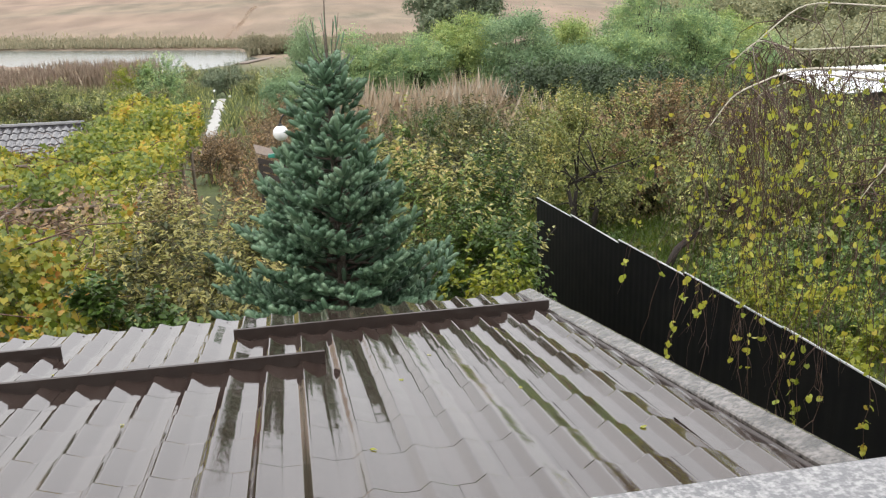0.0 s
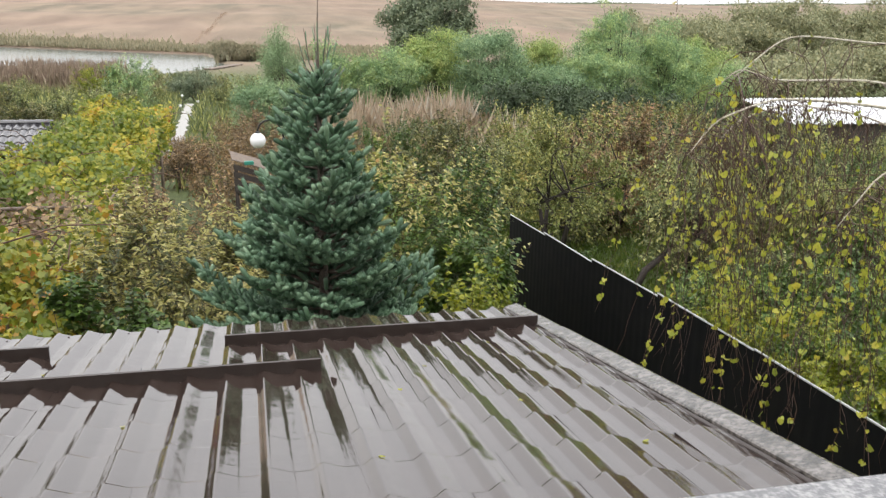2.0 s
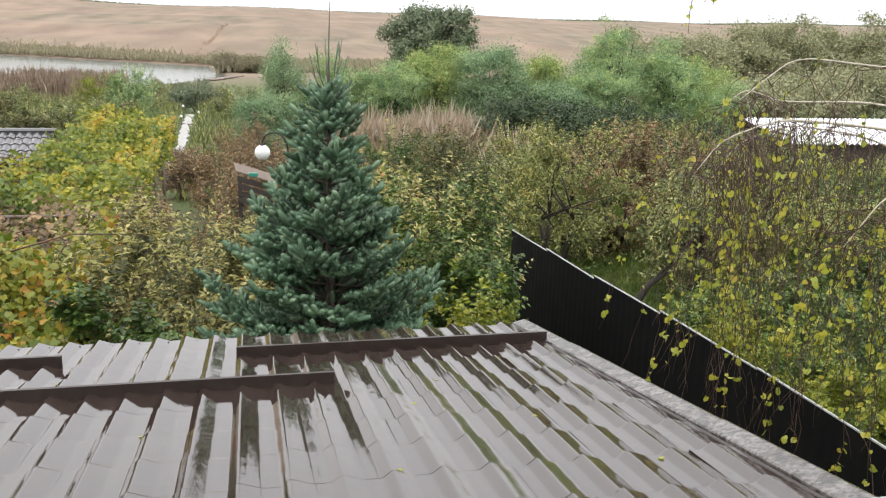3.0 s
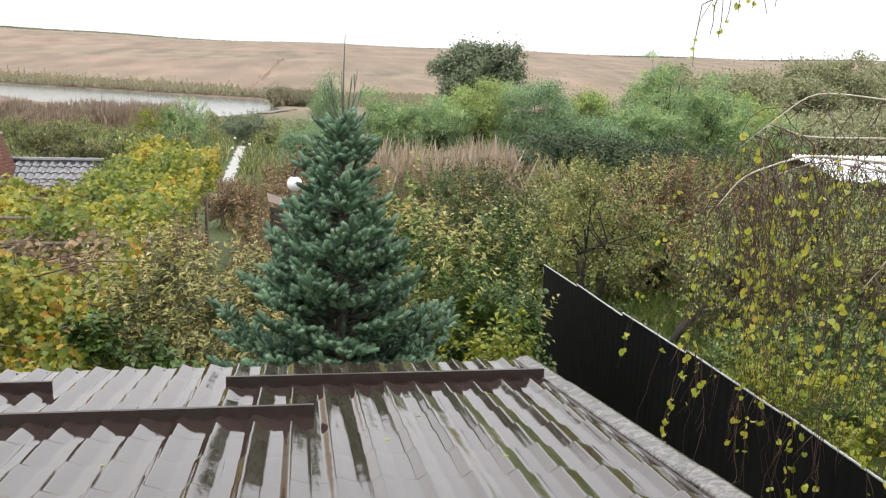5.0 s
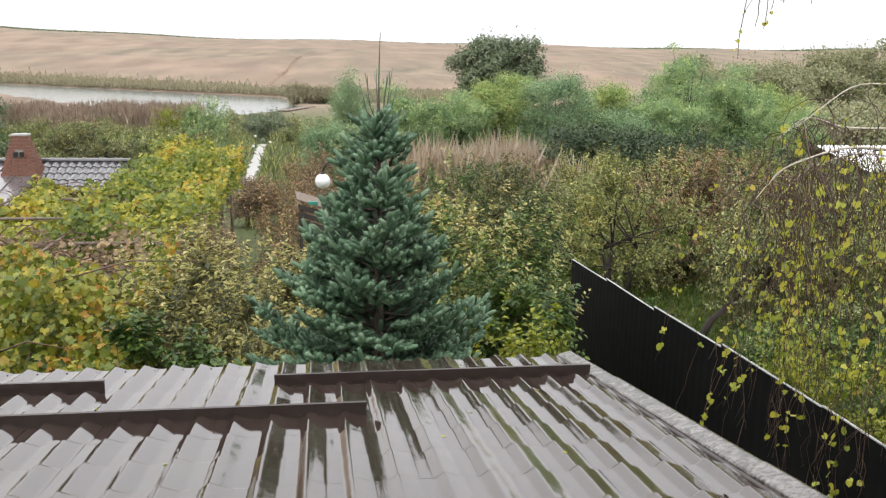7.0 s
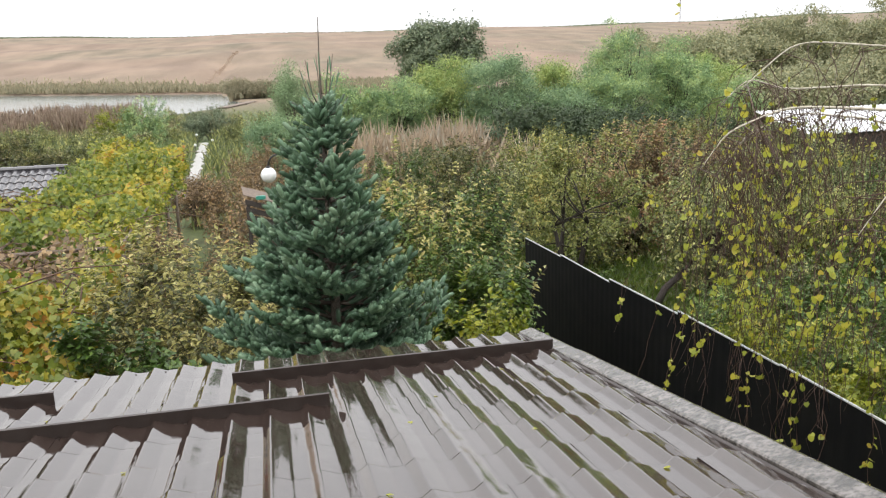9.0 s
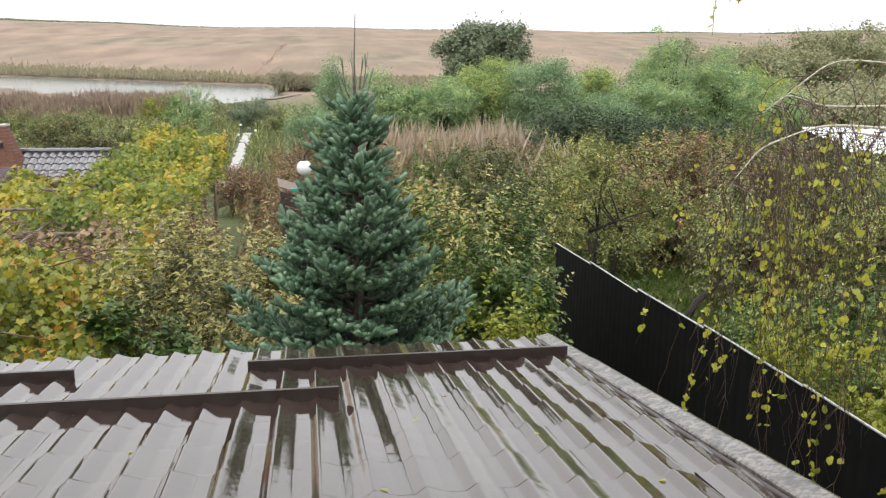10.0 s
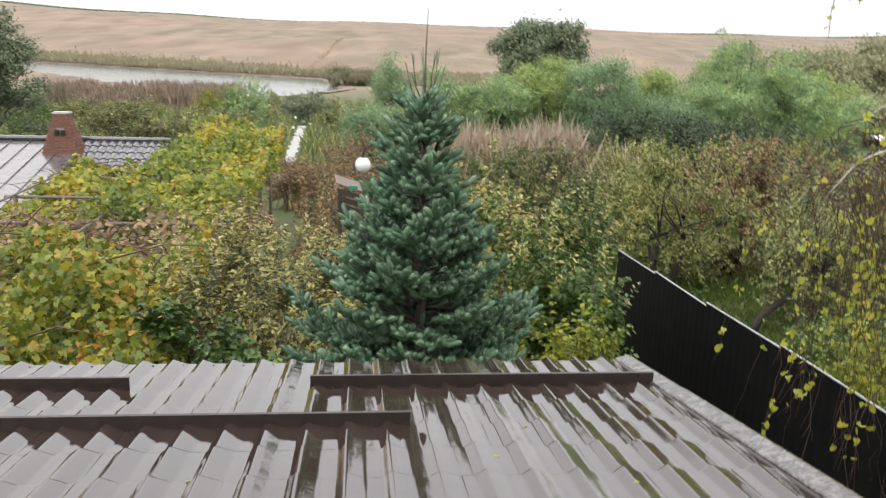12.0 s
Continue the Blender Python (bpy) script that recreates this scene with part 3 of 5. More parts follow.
    wm.node_tree.links.new(wu.outputs[0], wb.inputs["Normal"])
    W = Build()
    W.box((-420, 100, -5.2), (12, 520, -4.08))
    tagged(W.link("water", wm), "still pale grey lake under an overcast sky", "lake", kind="structure")


build_ground()


# ---- the annex with its wet brown roof ----
SLOPE, ROOF_Z = 0.17, 2.942     # height of the valleys at y = 0
WAVE, ROW = 0.1805, 0.353
EAVE_Y, VERGE_X = 0.53, 1.940


def roof_z(y):
    return ROOF_Z - SLOPE * y


def tile_rise(u):
    """Height of the pressed wave at u: a flat pan, a steep flank up to a narrow rounded crest, and a long gentle flank down."""
    s = (u - 0.5) * WAVE
    t = 1 - (-s / 0.036 if s < 0 else s / 0.078)
    soft = 0.12
    if t > 1 - soft:
        t = 1 - soft / 2 - (1 - t) ** 2 / (2 * soft)
    elif t < soft:
        t = max(0.0, t + soft) ** 2 / (4 * soft)
    return 0.028 * t


LAP = 0.017     # how far the lower end of a tile stands over the next


def tile_mesh():
    """One pressed tile: a steep crest between hollow pans, with a rounded nose that drops to the next row."""
    B = Build()
    u = np.array([-0.004, 0.12, 0.276, 0.30, 0.324, 0.40, 0.476, 0.488, 0.5, 0.526, 0.552, 0.70, 0.88, 0.932, 0.984, 1.004])
    h = np.array([tile_rise(a) for a in u])
    v = []
    for yy, dz in ((0.0, 0.0), (ROW - 0.009, 0.0), (ROW - 0.009, 0.0), (ROW, -0.0024), (ROW, -0.0024), (ROW + 0.001, -LAP - 0.004)):
        v += [(a * WAVE, yy, -SLOPE * yy + hh + LAP * yy / ROW + dz) for a, hh in zip(u, h)]
    w = len(u)
    B.add(v, [(r * w + c, r * w + c + 1, (r + 1) * w + c + 1, (r + 1) * w + c) for r in (0, 2, 4) for c in range(w - 1)])
    return B


def build_annex():
    root = tagged(new("annex"), "low annex with a wet brown pressed-steel tile roof", "building")
    root.location = (0, 0, 0)
    lo = -3.66
    W = Build()
    W.box((-7, lo + 0.02, -0.6), (1.9, 0.25, roof_z(0.25) - 0.16))
    W.link("wall", RENDERED, root)
    D = Build()
    y0, y1 = lo, EAVE_Y - 0.02
    D.add([(x, y, roof_z(y) - dz) for dz in (0.012, 0.10) for x, y in ((-7.2, y0), (2.02, y0), (2.02, y1), (-7.2, y1))],
          [(0, 1, 2, 3), (7, 6, 5, 4), (0, 4, 5, 1), (1, 5, 6, 2), (2, 6, 7, 3), (3, 7, 4, 0)])
    deck = D.link("roof_deck", GUARD, root)
    # eave flashing and gutter
    F = Build()
    F.box((-7.2, EAVE_Y - 0.015, roof_z(EAVE_Y) - 0.14), (2.03, EAVE_Y - 0.008, roof_z(EAVE_Y) - 0.004))
    F.link("fascia", TRIM, root)
    # snow guards: angle bars on brackets
    for x0, x1, y in ((0.015, 1.967, -0.115), (-2.95, -0.953, -0.115), (-1.45, 0.519, -0.887), (-4.4, -2.96, -0.887)):
        B = Build()
        z = roof_z(y) + 0.004
        B.add([(x, y + dy, z + dz) for x in (x0, x1) for dy, dz in ((-0.004, 0.0), (0.004, 0.0), (0.004, 0.070), (0.016, 0.074), (0.016, 0.078), (-0.004, 0.078))],
              [(0, 1, 7, 6), (1, 2, 8, 7), (2, 3, 9, 8), (3, 4, 10, 9), (4, 5, 11, 10), (5, 0, 6, 11), (5, 4, 3, 2, 1, 0), (6, 7, 8, 9, 10, 11)])
        B.add([(x, y + dy, z + dz) for x in (x0, x1) for dy, dz in ((-0.055, 0.006), (-0.004, 0.0), (-0.004, 0.004), (-0.055, 0.010))],
              [(0, 1, 5, 4), (1, 2, 6, 5), (2, 3, 7, 6), (3, 0, 4, 7), (3, 2, 1, 0), (4, 5, 6, 7)])
        bar = B.link("snow_guard", GUARD, root, label="dark brown snow guard bar")
        for k in range(4):
            bx = x0 + 0.12 + (x1 - x0 - 0.24) * k / 3
            C = Build()
            C.box((bx - 0.012, y - 0.06, z - 0.03), (bx + 0.012, y - 0.002, z + 0.012), 0.003)
            C.box((bx - 0.006, y - 0.044, z + 0.010), (bx + 0.006, y - 0.032, z + 0.020))
            C.link("bracket", GUARD, bar)
    # verge cap: a bent flashing along the open edge, in overlapping lengths
    for a, b, lift in ((-3.66, -2.05, 0.004), (-2.15, -0.35, 0.0), (-0.45, EAVE_Y + 0.03, -0.004)):
        V = Build()
        prof = ((1.956, 0.004), (1.957, 0.024), (1.964, 0.030), (2.044, 0.050), (2.064, 0.044), (2.070, -0.09), (2.064, -0.09), (2.056, 0.030))
        k = len(prof)
        V.add([(x + lift * 0.5, y, roof_z(y) + dz + lift) for y in (a, b) for x, dz in prof],
              [(i, (i + 1) % k, k + (i + 1) % k, k + i) for i in range(k)] + [tuple(range(k))[::-1], tuple(range(k, 2 * k))])
        V.link("verge_trim", TRIM, root, label="wet weathered verge flashing")
    # solid dark strip added for the shaded gap between tiles and verge cap
    C = Build()
    C.add([(x, y, roof_z(y) + dz) for y in (-3.66, EAVE_Y + 0.02) for x, dz in ((1.938, 0.000), (1.955, 0.000), (1.955, 0.016), (1.951, 0.018), (1.944, 0.016), (1.938, 0.012))],
          [(i, (i + 1) % 6, 6 + (i + 1) % 6, 6 + i) for i in range(6)] + [(5, 4, 3, 2, 1, 0), (6, 7, 8, 9, 10, 11)])
    C.link("verge_gap_strip", GUARD, root, label="dark strip standing for the shaded gap along the verge flashing")
    # roofing screws
    S = Build()
    for c in range(24):
        for r in (0,):
            x, y = VERGE_X - c * WAVE - 0.02, EAVE_Y - 0.06 - r * ROW
            S.tube([(x, y, roof_z(y) + 0.010), (x, y, roof_z(y) + 0.020)], [0.008, 0.006], 6)
    tagged(S.link("screw", GUARD, root), kind="stuff")
    return root, deck


annex, deck = build_annex()


def build_roof_tiles():
    one = tile_mesh()
    rows, cols, far_cols = 12, 24, 27
    me = None
    rest = Build()
    v = np.concatenate(one.v)
    for r in range(rows):
        for c in range(cols + far_cols):
            x, y = VERGE_X - (c + 1) * WAVE, EAVE_Y - (r + 1) * ROW
            if c >= cols:
                rest.add(v + np.array([x, y, roof_z(y)]), one.f)
                continue
            if me is None:
                first = one.link("roof_tile", ROOF, deck, True)
                me, ob = first.data, first
            else:
                ob = new("roof_tile", me)
                ob.parent = deck
            ob.location = (x, y, roof_z(y) + RNG.normal() * 0.0002)
            ob.rotation_euler = (RNG.normal() * 0.004, RNG.normal() * 0.0012, 0)
    tagged(rest.link("roof_tiles", ROOF, deck, True), "wet brown pressed roof tiles", kind="stuff")


# ---- balcony from which one looks ----
def build_balcony():
    B = Build()
    B.box((-4, -3.94, 2.2), (5, -3.70, 3.95))
    tagged(B.link("wall_parapet", RENDERED), "off-white rendered balcony parapet", "wall", kind="structure")
    for k in range(4):
        S = Build()
        S.box((-3.1 + k * 2.0, -4.0, 3.952), (-3.1 + k * 2.0 + 1.996, -3.672, 3.995), 0.004)
        tagged(S.link("sill_slab", GRANITE), "speckled grey granite slab capping the balcony parapet", "sill", "sill slabs")
    F = Build()
    F.box((-4, -6.6, 3.0), (5, -3.94, 3.2))
    tagged(F.link("floor_balcony", CONCRETE), "concrete balcony floor", "floor", kind="structure")
    H = Build()
    H.box((-9, -7.0, -0.6), (9, -6.6, 7.0))
    tagged(H.link("wall_house", RENDERED), "off-white rendered house wall behind the balcony", "wall", kind="structure")


build_balcony()


# ---- black fence ----
def build_fence():
    root = tagged(new("fence"), "tall black sheet-steel fence stepping down the slope", "fence")
    root.location = (4.96, 0, 0)
    tops = ((-4.3, 2.0, 1.96), (-2.2, 1.95, 1.86), (-0.13, 1.83, 1.78), (1.92, 1.765, 1.69), (3.96, 1.655, 1.545), (6.0, 1.50, 1.425), (8.0, 1.395, 1.30))
    for y, za, zb in tops:
        y2 = y + (2.045 if y < 8 else 1.95)
        B = Build()
        m = 44
        ys = np.linspace(y, y2 - 0.004, m + 1)
        dx = 0.0018 * (np.arange(m + 1) % 4 < 2)
        zt = za + (zb - za) * (ys - y) / (y2 - y)
        v = []
        for off in (0.0, 0.004):
            for zz in (zt - 2.02, zt):
                v += list(zip(dx + off, ys, zz))
        w = m + 1
        f = [(i, i + 1, w + i + 1, w + i) for i in range(m)] + [(2 * w + i + 1, 2 * w + i, 3 * w + i, 3 * w + i + 1) for i in range(m)] + [(w + i, w + i + 1, 3 * w + i + 1, 3 * w + i) for i in range(m)]
        B.add(v, f)
        panel = B.link("panel", FENCE, root)
        C = Build()
        C.add([(x, yy, z + dz) for yy, z in ((y, za), (y2 - 0.006, zb)) for x, dz in ((-0.006, -0.008), (0.012, -0.008), (0.012, 0.006), (-0.006, 0.006))],
              [(0, 1, 5, 4), (1, 2, 6, 5), (2, 3, 7, 6), (3, 0, 4, 7), (3, 2, 1, 0), (4, 5, 6, 7)])
        C.link("cap", CAP, panel, label="pale galvanised edge")
        P = Build()
        P.box((0.035, y - 0.03, za - 2.25), (0.095, y + 0.03, za - 0.03), 0.005)
        P.link("post", FENCE, root)


build_fence()


# ---- the conifer ----
def build_conifer():
    x, y, top = 0.83, 2.68, 5.12
    g = gz(x, y)
    root = tagged(new("fir_tree"), "blue-green conifer with dense brushy shoots and a bare leader", "tree")
    root.location = (x, y, g)
    h = top - g
    T = Build()
    T.tube([(0, 0, -0.1), (0.01, 0, h * 0.4), (0, 0.01, h * 0.8), (0.0, 0, h * 0.93), (0.012, 0, h)], [0.085, 0.06, 0.020, 0.007, 0.003], 8)
    T.link("trunk", BARK, root, True)
    T = Build()
    old, young = [], []          # shoots: start, direction, length, needle length
    up = np.array([0, 0, 1.0])

    def fan(at, d, size, last):
        """A leading finger and two pairs beside it, as the twigs of a fir end."""
        side = unit(np.cross(d, up))
        for lean, far, grow in ((0, 0.0, 1.0), (0.95, 0.02, 0.85), (-0.95, 0.02, 0.85), (0.9, 0.09, 0.8), (-0.9, 0.09, 0.8)):
            e = unit(d + side * lean + up * RNG.uniform(0.0, 0.55) + RNG.normal(size=3) * 0.16)
            (young if last and RNG.random() < 0.75 else old).append((at - d * far, e, size * grow * RNG.uniform(0.75, 1.2), 0.040))

    z = 0.6
    while z < h - 0.72:
        below = h - z
        full = 0.09 + 0.47 * (below - 0.72) - 0.045 * (below - 0.72) ** 2
        n = 8 if below > 1.3 else 6
        spin = RNG.uniform(0, 6.28)
        for i in range(n):
            a = spin + 6.28 * (i + RNG.uniform(-0.3, 0.3)) / n
            reach = full * RNG.uniform(0.70, 1.02 + 0.14 * min(1.0, max(0.0, below - 1.5))) * (1.0 + 0.10 * math.sin(a * 2 + z * 3)) * (1.0 + 0.08 * max(0.0, -math.cos(a)) * min(1.0, max(0.0, below - 1.7)))
            rise = RNG.normal() * 0.20 + 0.22 + 0.5 * max(0.0, 1.3 - below)
            out = np.array([math.cos(a), math.sin(a), 0.0])
            k = max(2, int(reach / 0.13))
            f = np.linspace(0, 1, k + 1)
            pts = np.array([0, 0, z - 0.25 * reach + RNG.uniform(-0.11, 0.11)]) + out * (reach * f)[:, None] + up * (reach * (rise * f + 0.20 * f * f))[:, None]
            T.tube(pts, np.linspace(0.006 + 0.005 * below, 0.004, k + 1), 4)
            side = unit(np.cross(out, up))
            for j in range(1, k + 1):
                d = unit(pts[j] - pts[j - 1])
                if j == k:
                    fan(pts[j], unit(d + up * 0.15), 0.14, True)
                    continue
                old.append((pts[j], unit(d + up * 0.8 + RNG.normal(size=3) * 0.3), 0.13, 0.042))
                if reach * j / k < 0.16:
                    continue
                ln = (0.07 + 0.42 * (reach - reach * j / k)) * RNG.uniform(0.75, 1.2)
                for sg in (-1, 1):
                    dd = unit(d * 0.75 + side * sg * RNG.uniform(0.55, 0.95) + up * RNG.uniform(-0.05, 0.25))
                    tip = pts[j] + dd * ln
                    T.tube([pts[j], tip], [0.005, 0.003], 3)
                    fan(tip, unit(dd + up * 0.25), 0.105, True)
                    if ln > 0.22:
                        fan(pts[j] + dd * ln * 0.5, dd, 0.105, False)
        z += 0.125
    # the bare whorl of rising shoots under the leader, and a thin one below it
    for base, ring, low_len, high_len, wide, climb, br in ((h - 0.80, 6, 0.36, 0.52, 0.19, 1.0, 0.013), (h - 0.90, 8, 0.28, 0.40, 0.28, 0.60, 0.024), (h - 0.98, 8, 0.26, 0.36, 0.32, 0.30, 0.034), (h - 1.08, 8, 0.26, 0.36, 0.36, 0.20, 0.038)):
        for i in range(ring):
            a = 6.28 * (i + RNG.uniform(-0.2, 0.2)) / ring + ring
            ln = RNG.uniform(low_len, high_len)
            b = np.array([0, 0, base + RNG.uniform(-0.03, 0.03)])
            o = np.array([math.cos(a), math.sin(a), 0]) * wide
            pts = [b, b + o * 0.55 + up * ln * climb * 0.35, b + o * 0.9 + up * ln * climb]
            T.tube(pts, [0.006, 0.0045, 0.003], 5)
            for q in range(2):
                for e in np.linspace(0, 1, 3)[:2]:
                    (young if br < 0.03 else old).append((pts[q] + (pts[q + 1] - pts[q]) * e, unit(pts[q + 1] - pts[q] + RNG.normal(size=3) * 0.03), np.linalg.norm(pts[q + 1] - pts[q]) * 0.42, br * RNG.uniform(0.6, 1.1)))
    young.append((np.array([0, 0, h - 0.80]), up, 0.5, 0.014))
    tagged(T.link("branch", BARK, root, True), kind="stuff")
    for name, seg, m, lab in (("needles", old, NEEDLES, ""), ("young_shoot", young, NEW_NEEDLES, "pale brushy young shoots")):
        s, d = np.array([q[0] for q in seg]), np.array([q[1] for q in seg])
        ln, br = np.array([q[2] for q in seg]), np.array([q[3] for q in seg])
        cnt = np.maximum(26, (ln * 760).astype(int))
        k = np.repeat(np.arange(len(seg)), cnt)
        n = len(k)
        f = RNG.random(n)
        c = s[k] + d[k] * (ln[k] * f)[:, None]
        rad = rand_dirs(n)
        rad = unit(rad - d[k] * np.sum(rad * d[k], 1)[:, None] + up * 0.25)
        nd = unit(rad + d[k] * (0.45 + 1.1 * f ** 4)[:, None])
        flat = unit(np.cross(nd, unit(d[k] + rand_dirs(n) * 0.4)))
        L = (br[k] * RNG.uniform(0.8, 1.1, n))[:, None]
        wd = 0.0030 * np.minimum(1, br[k] / 0.03)[:, None]
        v = np.stack([c - flat * wd, c + flat * wd, c + nd * L], 1).reshape(-1, 3)
        # the close inner needles of every shoot: a blunt six-sided brush
        u = unit(np.cross(d, np.array([0.2, 0.3, 1.0])))
        w = np.cross(d, u)
        ang = np.arange(6) * np.pi / 3
        ring = np.cos(ang)[:, None] * u[:, None] + np.sin(ang)[:, None] * w[:, None]
        rows = [s[:, None] + d[:, None] * (ln * q)[:, None, None] + ring * (br * r)[:, None, None] for q, r in ((0.0, 0.28), (0.22, 0.50), (0.80, 0.56), (1.00, 0.42), (1.06, 0.05))]
        body = np.stack(rows, 1).reshape(-1, 3)
        quads = [(a * 6 + b, a * 6 + (b + 1) % 6, a * 6 + 6 + (b + 1) % 6, a * 6 + 6 + b) for a in range(4) for b in range(6)]
        tri = np.array([x for p, q2, r, z2 in quads for x in ((p, q2, r), (p, r, z2))])
        t = np.concatenate([np.arange(n * 3).reshape(-1, 3), (len(v) + np.arange(len(seg))[:, None, None] * 30 + tri[None]).reshape(-1, 3)])
        tagged(soup(name, np.concatenate([v, body]), t, m, root), lab, kind="stuff")


build_conifer()


# ---- vines on their arbour ----
def vine(name, label, x0, x1, y0, y1, z_at, count, size, material, gaps=0.0, group="vines"):
    root = tagged(new(name), label, "vine", group)
    root.location = ((x0 + x1) / 2, (y0 + y1) / 2, gz((x0 + x1) / 2, (y0 + y1) / 2))
    off = np.array(root.location)
    n = count
    x, y = RNG.uniform(x0, x1, n), RNG.uniform(y0, y1, n)
    bump = np.array([noise.noise(Vector((a * 0.9, b * 0.9, 3.0))) + 0.6 * noise.noise(Vector((a * 2.3, b * 2.3, 9.0))) for a, b in zip(x, y)])
    keep = bump > -0.75 + gaps
    x, y, bump = x[keep], y[keep], bump[keep]
    n = len(x)
    edge = np.minimum.reduce([x - x0, x1 - x, y - y0, y1 - y])
    z = z_at(x, y) + 0.5 * bump - RNG.random(n) ** 1.6 * 0.75 - 0.7 * np.clip(0.5 - edge, 0, 1) * RNG.random(n)
    c = np.stack([x, y, z], 1) - off
    d = unit(rand_dirs(n) * 0.8 + np.array([0, -0.25, -0.55]))
    up = unit(rand_dirs(n) * 0.55 + np.array([0, -0.35, 0.9]))
    soup("foliage", *lobed_arrays(c, d, up, size * RNG.uniform(0.6, 1.25, n)), material, root)
    B = Build()
    for i in range(90):
        a = np.array([RNG.uniform(x0, x1), RNG.uniform(y0, y1), 0])
        a[2] = z_at(a[0:1], a[1:2])[0] - RNG.uniform(0.0, 0.3)
        e = a + np.array([RNG.normal() * 0.5, RNG.normal() * 0.5, RNG.uniform(-0.2, 0.35)])
        m = (a + e) / 2 + np.array([0, 0, 0.12])
        B.tube(np.array([a, m, e]) - off, [0.010, 0.008, 0.004], 4)
    for i in range(3):
        a = np.array([RNG.uniform(x0 + 0.3, x1 - 0.3), RNG.uniform(y0 + 0.3, y1 - 0.3), 0.0])
        t = z_at(a[0:1], a[1:2])[0] - 0.1
        gg = gz(a[0], a[1])
        B.tube(np.array([(a[0], a[1], gg - 0.05), (a[0] + 0.06, a[1], (gg + t) / 2), (a[0], a[1] + 0.05, t)]) - off, [0.045, 0.035, 0.02], 6)
    tagged(B.link("cane", CANE, root, True), kind="stuff")


vine("grape_vine", "grape vine with yellow, green and orange autumn leaves", -6.4, -1.5, 1.9, 6.4, lambda x, y: 2.32 + 0.3 * np.sin(x * 2.4 + 1) * np.sin(y * 1.9), 19000, 0.074, VINE, 0.12)
vine("grape_vine", "grape vine with yellowing leaves on an arbour", -4.6, -2.0, 10.5, 23.0, lambda x, y: 1.93 + 0.02 * (y - 10) + 0.2 * np.sin(y * 1.1) * np.sin(x * 2), 17000, 0.085, FAR_VINE, 0.05)
vine("grape_vine", "low yellow-green vine before the house", -7.4, -4.4, 9.6, 14.0, lambda x, y: 1.5 + 0.1 * (x + 5), 4200, 0.10, FAR_VINE, 0.1)
vine("grape_vine", "yellow-green vine climbing to the tiled roof", -6.6, -4.2, 13.4, 16.8, lambda x, y: 1.62 + 0.04 * (y - 13), 3200, 0.10, FAR_VINE, 0.1)
vine("grape_vine", "thinning grape vine with bare purple-brown canes", -6.5, -1.8, 6.2, 10.8, lambda x, y: 1.80 + 0.0 * x, 2600, 0.075, RUSSET, 0.3)


def build_arbour():
    root = tagged(new("arbour"), "weathered wooden arbour of posts and rails under vines", "arbour")
    root.location = (-4.2, 9, gz(-4.2, 9))
    o = np.array(root.location)
    for y in np.arange(3.0, 20.1, 2.4):
        B = Build()
        B.tube(np.array([(-6.6, y, 1.66), (-2.0, y + 0.05, 1.64)]) - o, [0.035, 0.035], 6)
        B.link("rail", WOOD, root, True)
        for x in (-6.4, -2.2):
            P = Build()
            g = gz(x, y)
            P.tube(np.array([(x, y, g - 0.1), (x, y, 1.7)]) - o, [0.05, 0.045], 8)
            P.link("post", WOOD, root, True)
    for x in (-6.4, -4.2, -2.2):
        B = Build()
        B.tube(np.array([(x, 2.8, 1.72), (x + 0.04, 20.2, 1.72)]) - o, [0.022, 0.022], 6)
        B.link("beam", WOOD, root, True)


build_arbour()

# ---- shrubs and fruit trees of the garden ----
PEARS, FRUIT = "pear trees", "fruit shrubs"
for x, y, top, r in ((-0.55, 4.4, 2.75, 0.6), (-1.15, 5.4, 2.75, 0.65), (-0.35, 6.0, 2.7, 0.6), (-1.3, 7.4, 2.6, 0.8), (0.1, 7.4, 2.3, 0.7), (-1.6, 4.3, 2.6, 0.5), (-0.25, 3.9, 2.75, 0.5)):
    plant("fruit_shrub", "bushy fruit shrub with upright shoots and straw-pale leaf tips", "shrub", x, y, top, r, APPLE, BARK, 190, 34, 0.8, 0.085, 0.42, 0.82, 0.05, 0.12, 4, 0.02, FRUIT, tips=PALE_TIPS)
plant("leafy_shrub", "low dense green leafy shrub by the eave", "shrub", -0.7, 2.5, 2.45, 0.62, DEEP, BARK, 260, 30, 0.3, 0.08, 0.6, 0.3, 0.3, 0.3, 4, 0.02)
plant("leafy_shrub", "low dense dark green leafy shrub by the eave", "shrub", -1.42, 2.35, 2.5, 0.5, DEEP, BARK, 170, 28, 0.3, 0.08, 0.6, 0.3, 0.3, 0.3, 4, 0.02)
plant("pear_tree", "pear tree with upright shoots, green leaves and pale yellow tips", "tree", 2.7, 6.2, 3.45, 0.75, PEAR, BARK, 380, 40, 0.9, 0.085, 0.5, 0.80, 0.1, 0.15, 3, 0.035, PEARS, tips=PALE_TIPS)
plant("pear_tree", "pear tree with upright shoots, green leaves and pale yellow tips", "tree", 2.2, 7.6, 3.05, 0.9, APPLE, BARK, 310, 40, 0.9, 0.085, 0.5, 0.80, 0.1, 0.15, 3, 0.035, PEARS, tips=PALE_TIPS)
plant("pear_tree", "dense green pear tree beside the fence", "tree", 3.22, 6.8, 2.95, 0.55, DEEP, BARK, 280, 26, 0.5, 0.06, 0.5, 0.6, 0.1, 0.15, 3, 0.03, PEARS)
